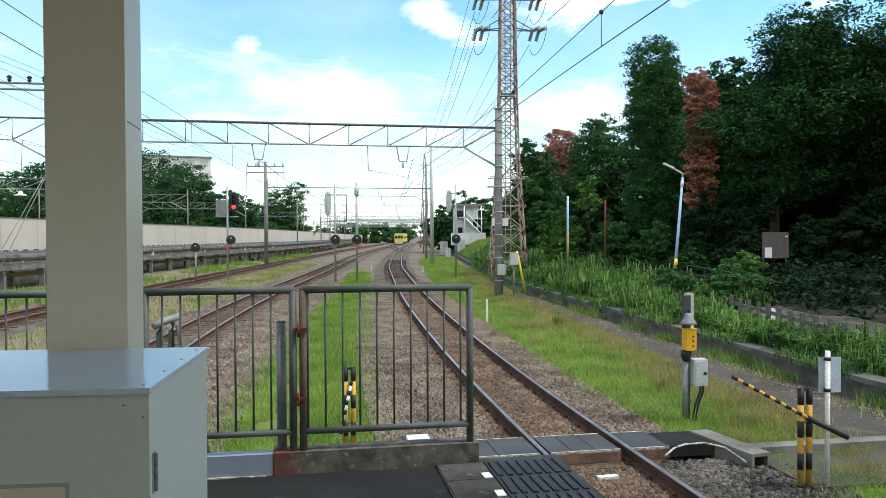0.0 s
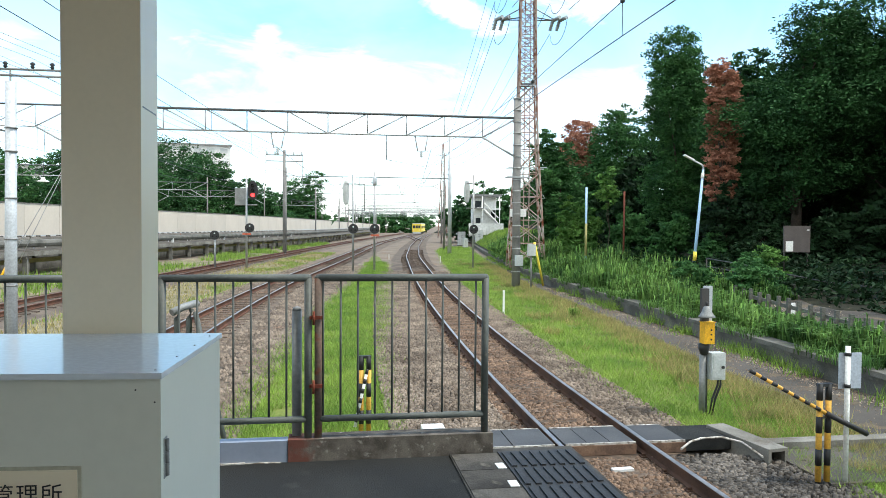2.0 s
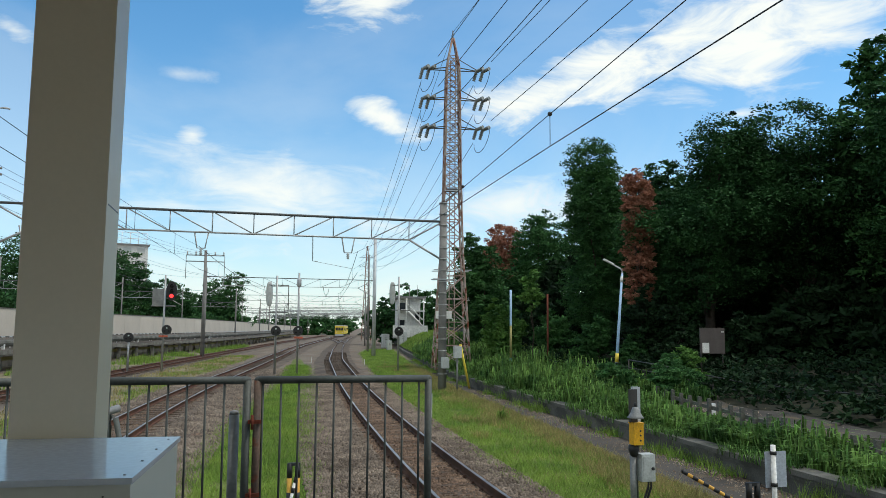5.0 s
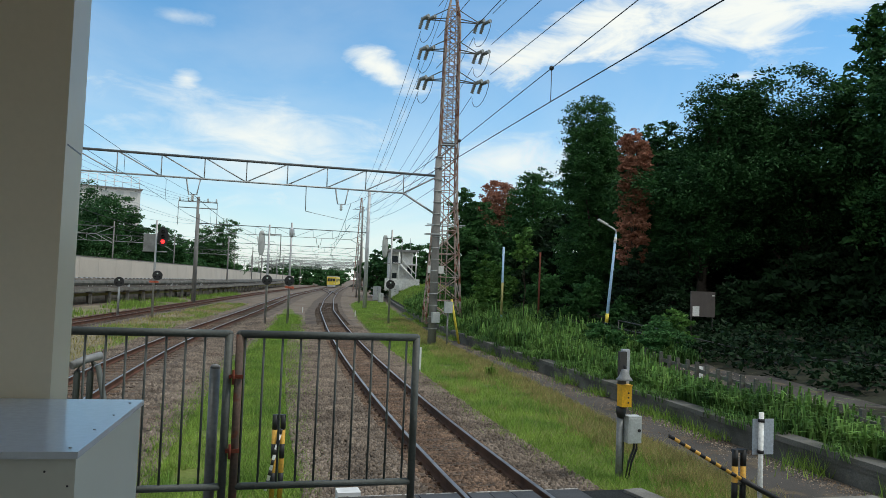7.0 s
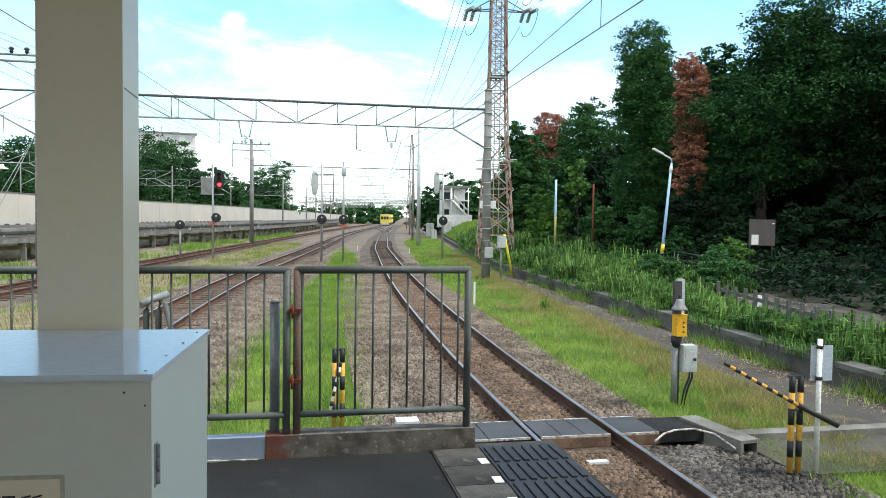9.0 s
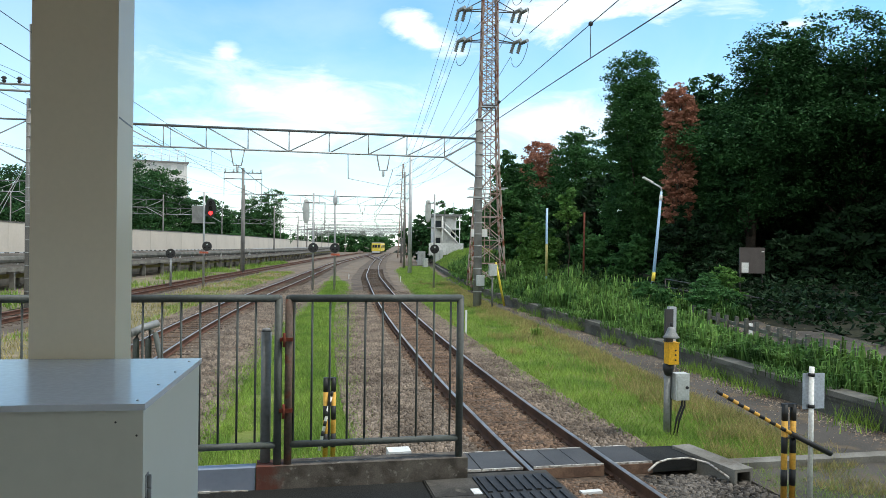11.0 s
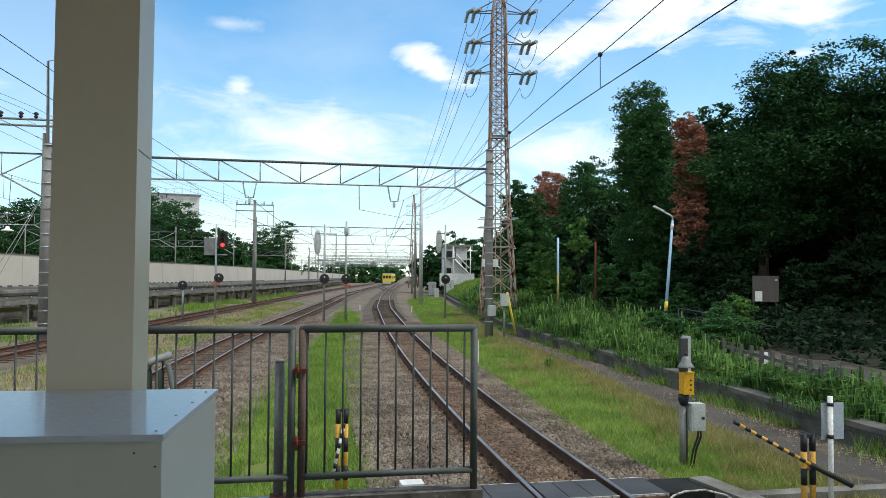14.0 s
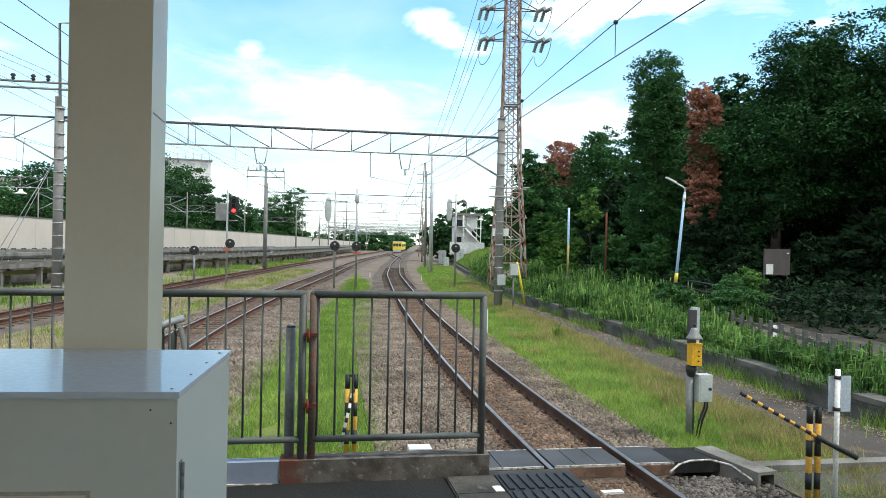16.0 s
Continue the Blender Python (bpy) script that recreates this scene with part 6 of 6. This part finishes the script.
# far trees, in lobes of larger leaves
FAR = ((-30, 93, 11.0, 5.0), (-36, 88, 10.5, 5.0), (-43, 84, 9.5, 5.5), (-24, 118, 15.6, 5.2), (-18.8, 124, 14.0, 4.8), (-29, 122, 15.5, 6), (-14.6, 126, 11.0, 3.8), (-3.0, 153, 12.6, 4.0), (-9.5, 158, 8.5, 3.6), (-6.5, 156, 9, 3.6), (27, 127, 9.8, 4.2), (33, 130, 9.4, 4.5), (24, 133, 8, 3.5), (38, 110, 10, 5), (32, 88, 9.5, 4.5), (27, 78, 9.5, 4), (-36, 122, 13, 6), (-50, 95, 10, 6), (-22, 132, 14, 6), (-26, 112, 11, 5), (-11.0, 133, 8.5, 4.0))
for i, (x, y, h, r) in enumerate(FAR):
    fine_ = x < 0
    tree(x, y, 0, lobes(0.5, h, r * 1.2, 7, 400 + i, 0.35), 19000 if fine_ else 6000, 0.2 if fine_ else 0.34, M_leaf if i % 3 else M_leafmid, "distant rounded green tree beyond the yard", 420 + i, 0.3)
bm_far = [(q.uniform(-90, 150), 300 + q.uniform(-12, 25), q.uniform(2.5, 5.0), q.uniform(7, 12), 5, q.uniform(3.0, 4.2)) for q in [random.Random(500 + i) for i in range(80)]]
wd = crown("far_woods", bm_far, 50000, 0.8, M_leaf, None, 77)
tagged(wd, "hazy line of distant woods on the horizon", "woods", "", "stuff")


# ---- buildings, yard wall, deck ----
def house(name, m, w, d, h, storeys, cols, label, roof_over=0.4, panes=M_glass):
    b = thing(name, label, "building", m)
    box_part("wall", (-w / 2, w / 2, 0, d, 0, h), M_build, b, "", 0.03)
    box_part("roof", (-w / 2 - roof_over, w / 2 + roof_over, -roof_over, d + roof_over, h, h + 0.35), M_roof, b, "grey flat roof slab", 0.03)
    for s in range(storeys):
        for c in range(cols):
            x = -w / 2 + w * (c + 0.5) / cols
            z = h * (s + 0.45) / storeys
            wi = box_part("window", (x - w / cols * 0.28, x + w / cols * 0.28, -0.04, 0.02, z, z + h / storeys * 0.38), panes, b, "window")
            box_part("sill", (x - w / cols * 0.31, x + w / cols * 0.31, -0.12, 0.02, z - 0.08, z), M_build, wi)
    return b


sb = thing("signal_cabin", "white two-storey signal cabin with an outside stair", "building", pose(23.3, 109, 1.6, 0, 0, -8))
box_part("wall", (-1.9, 1.5, 0, 6, 0, 5.4), M_build, sb, "", 0.03)
box_part("roof", (-2.3, 2.2, -1.0, 6.4, 5.4, 5.72), M_roof, sb, "grey flat roof slab", 0.03)
box_part("parapet", (-2.6, 2.4, -2.2, -2.05, -0.2, 1.5), M_build, sb, "white parapet wall")
for x0, x1, z0, z1 in ((-1.6, -0.7, 3.7, 4.8), (0.75, 1.3, 2.3, 3.4), (-1.5, -0.8, 1.4, 2.3)):
    wi = box_part("window", (x0, x1, -0.04, 0.02, z0, z1), M_glass, sb, "dark window")
    box_part("sill", (x0 - 0.06, x1 + 0.06, -0.12, 0.02, z0 - 0.08, z0), M_build, wi)
st_b = bmesh.new()
add_box(st_b, -0.1, 0.1, -0.5, 0.5, -0.09, 0.0)
step_me = to_mesh("step", st_b, M_build)
for i in range(12):
    shared_part("step", step_me, sb, pose(-0.5 + i * 0.2, -0.75, 3.7 - i * 0.2))
for yy in (-1.25, -0.25):
    tube_part("stair_rail", (-0.5, yy, 4.6), (1.8, yy, 2.3), 0.06, M_white, sb)
    tube_part("stair_string", (-0.5, yy, 3.7), (1.8, yy, 1.4), 0.11, M_white, sb)
for x in (-0.6, 1.9):
    tube_part("stair_post", (x, -1.25, 0), (x, -1.25, 5.4), 0.07, M_white, sb)
box_part("landing", (-1.4, -0.4, -1.3, 0, 3.62, 3.8), M_build, sb)
box_part("balcony", (0.6, 2.1, -1.3, 0, 3.5, 3.68), M_build, sb)
tube_part("aerial", (1.2, 2, 5.7), (1.2, 2, 7.6), 0.04, M_steel, sb)
house("lineside_hut", pose(25.9, 138, -0.25, 0, 0, -8), 3.6, 4, 4.0, 1, 2, "low pale grey lineside hut")
# window panes in pale grey paint, which imitates the haze of distance
ap = house("apartment_building", pose(-37, 200, 0, 0, 0, 12), 26, 12, 22.8, 7, 8, "large pale apartment building behind the trees", 0.4, M_greybox)
for i in range(14):
    tube_part("roof_rail_post", (-12.6 + i * 1.94, 0, 23.1), (-12.6 + i * 1.94, 0, 26.0), 0.07, M_white, ap)
for z in (24.5, 26.0):
    tube_part("roof_rail", (-12.6, 0, z), (12.6, 0, z), 0.07, M_white, ap)
a2 = house("apartment_building", pose(-72, 165, 0, 0, 0, 20), 30, 12, 14.5, 5, 9, "long pale apartment building behind the yard")

# long panelled yard wall
yw = thing("yard_wall", "long cream panelled yard wall with a dark base", "wall", None, "", "structure")
pn_b = bmesh.new()
add_box(pn_b, -0.08, 0.08, -1.99, 1.99, 0, 2.1)
pn_me = to_mesh("panel", pn_b, M_wallpanel, 0.01)
pt_b = bmesh.new()
add_box(pt_b, -0.12, 0.06, -0.05, 0.05, -1.9, 2.08)
wp_me = to_mesh("wall_post", pt_b, M_wallpanel)
cp_b = bmesh.new()
add_box(cp_b, -0.12, 0.12, -2.0, 2.0, 2.1, 2.16)
cp_me = to_mesh("coping", cp_b, M_darkconc)
y = -6.0
while y < 290:
    x0, x1 = along(DECK_LINE, [y - 1, y + 1]) - 3.0
    a = -math.degrees(math.atan((x1 - x0) / 2))
    zt = 1.85 - 0.004 * max(0, y - 50)
    shared_part("panel", pn_me, yw, pose((x0 + x1) / 2, y, zt, 0, 0, a))
    shared_part("coping", cp_me, yw, pose((x0 + x1) / 2, y, zt, 0, 0, a))
    shared_part("wall_post", wp_me, yw, pose((x0 + x1) / 2 + 0.1, y + 2.0, zt, 0, 0, a))
    y += 4.0 * math.cos(radians(a))
bm = bmesh.new()
ys = np.arange(-10, 294, 4.0)
rows = [[bm.verts.new((x - 3.2 + p[0], y, p[1])) for p in ((0, -0.3), (0, 1.85), (-0.3, 1.85), (-0.3, -0.3))] for x, y in zip(along(DECK_LINE, ys), ys)]
for a, b in zip(rows, rows[1:]):
    for i in range(3):
        bm.faces.new((a[i], a[i + 1], b[i + 1], b[i]))
structure("wall_base", bm, M_darkconc, "dark concrete base of the yard wall", "wall")

dk = thing("raised_walkway", "long raised steel walkway on posts with pipes and a rail", "walkway", None, "", "structure")
RECT = lambda a, b, c, d: ((a, c), (b, c), (b, d), (a, d))
part("deck", sweep(DECK_LINE, 0, RECT(-2.2, 0.1, 1.02, 1.16), 0, 250, 4), M_deck, dk, "stained steel deck")
part("edge_beam", sweep(DECK_LINE, 0, RECT(0.1, 0.2, 0.86, 1.10), 0, 250, 4), M_conc, dk)
part("pipe", sweep(DECK_LINE, 0, [(-0.5 + 0.22 * math.cos(k), 1.55 + 0.22 * math.sin(k)) for k in np.arange(0, 6.2, 0.785)], 0, 250, 4), M_darkconc, dk, "long dull grey-brown pipe")
part("pipe", sweep(DECK_LINE, 0, [(-1.4 + 0.16 * math.cos(k), 1.75 + 0.16 * math.sin(k)) for k in np.arange(0, 6.2, 0.785)], 0, 250, 4), M_deck, dk, "long stained steel pipe")
part("hand_rail", sweep(DECK_LINE, 0, RECT(-1.9, -1.84, 1.92, 1.98), 0, 250, 4), M_palepole, dk)
part("green_beam", sweep(DECK_LINE, 0, RECT(-1.6, -1.3, 0.35, 0.6), 0, 250, 4), M_drab, dk, "dull yellow beam below the deck")
lg_b = bmesh.new()
add_box(lg_b, -0.13, 0.13, -0.13, 0.13, 0, 1.28)
add_box(lg_b, -0.2, 0.2, -0.42, 0.42, 0.98, 1.1)
leg_me = to_mesh("leg", lg_b, M_conc)
bk_b = bmesh.new()
add_box(bk_b, -0.05, 0.05, -0.05, 0.05, 0.0, 0.10)
add_box(bk_b, -0.12, -0.051, -0.3, 0.26, 0.02, 0.12)
bracket_me = to_mesh("pipe_bracket", bk_b, M_deck)
ty_b = bmesh.new()
add_box(ty_b, -0.09, 0.09, -0.09, 0.09, 0, 0.34)
tray_me = to_mesh("pale_block", ty_b, M_build)
rp_b = bmesh.new()
add_box(rp_b, -0.03, 0.03, -0.03, 0.03, 0, 0.85)
rpost_me = to_mesh("rail_post", rp_b, M_white)
y = 2.0
while y < 158:
    x = float(along(DECK_LINE, y)[0])
    shared_part("leg", leg_me, dk, pose(x - 0.1, y, -0.26))
    shared_part("leg", leg_me, dk, pose(x - 1.9, y, -0.26))
    shared_part("rail_post", rpost_me, dk, pose(x - 1.87, y, 1.1))
    shared_part("rail_post", rpost_me, dk, pose(x - 1.87, y + 2, 1.1))
    if y < 110:
        for k in range(4):
            xk = float(along(DECK_LINE, y + k)[0])
            shared_part("pipe_bracket", bracket_me, dk, pose(xk - 1.4, y + k + 0.3 * math.sin(7 * y + k), 1.86))
        if int(y) % 3 == 0:
            shared_part("pale_block", tray_me, dk, pose(x - 0.15, y + 1.1, 1.16))
    y += 4.0

# yard lamp by the left mast
yl = thing("yard_lamp", "white enamel dish lamp hung on a thin wire", "lamp", pose(-11.6, 34.1, 4.45))
bm = bmesh.new()
add_lathe(bm, ((0.24, 0), (0.225, 0.04), (0.10, 0.09), (0.06, 0.2), (0.0, 0.21)), 18)
part("shade", bm, M_white, yl)
tube_part("rod", (0, 0, 0.2), (-0.45, 1.6, 2.5), 0.012, M_wire, yl)
gy = thing("guy_wires", "pair of thin stay wires with a yellow guard", "guy wire", pose(-10.7, 35.6, 0))
for k in (0, 0.5):
    tube_part("stay", (0, 0, 6.2), (-3.6 + k, 0.4, 2.5 - 2.6), 0.013, M_steel, gy)
tube_part("guard", (-3.6, 0.4, -0.2), (-3.0, 0.35, 1.0), 0.05, M_yellow, gy, "yellow guard")


# ---- train ----
def train(m, cars, label):
    t = thing("commuter_train", label, "train", m)
    for c in range(cars):
        y = c * 20.2
        body = box_part("car_body", (-1.42, 1.42, y, y + 19.6, 0.95, 3.45), M_trainyellow, t, "", 0.12)
        box_part("car_roof", (-1.3, 1.3, y + 0.1, y + 19.5, 3.43, 3.7), M_palepole, body, "pale grey rounded roof", 0.1)
        box_part("underframe", (-1.2, 1.2, y + 0.4, y + 19.2, 0.35, 0.95), M_black, body, "black underframe")
        for s in (-1, 1):
            for k in range(7):
                w0 = y + 1.2 + k * 2.6
                box_part("window", (s * 1.425 - 0.01, s * 1.425 + 0.01, w0, w0 + 1.5, 2.0, 2.85), M_glass, body)
        for yy in (3.0, 16.6):
            for s in (-0.55, 0.55):
                bm = bmesh.new()
                add_tube(bm, (s - 0.06, y + yy, 0.43), (s + 0.06, y + yy, 0.43), 0.43, None, 14)
                part("wheel", bm, M_black, body)
    for x in (-0.85, 0.0, 0.85):
        box_part("windscreen", (x - 0.36, x + 0.36, -0.02, 0.02, 2.05, 2.95), M_glass, t, "dark cab window")
    for x in (-0.95, 0.95):
        bm = bmesh.new()
        add_lathe(bm, ((0.13, 0), (0.13, 0.04), (0.0, 0.05)), 12, pose(x, 0, 1.5, 90))
        part("headlight", bm, M_white, t)
    box_part("skirt", (-1.3, 1.3, -0.03, 0.1, 0.35, 0.95), M_palepole, t)
    return t


train(pose(28.8, 240, BASE, 0, 0, -9.3), 2, "yellow commuter train with dark cab windows on the far track")
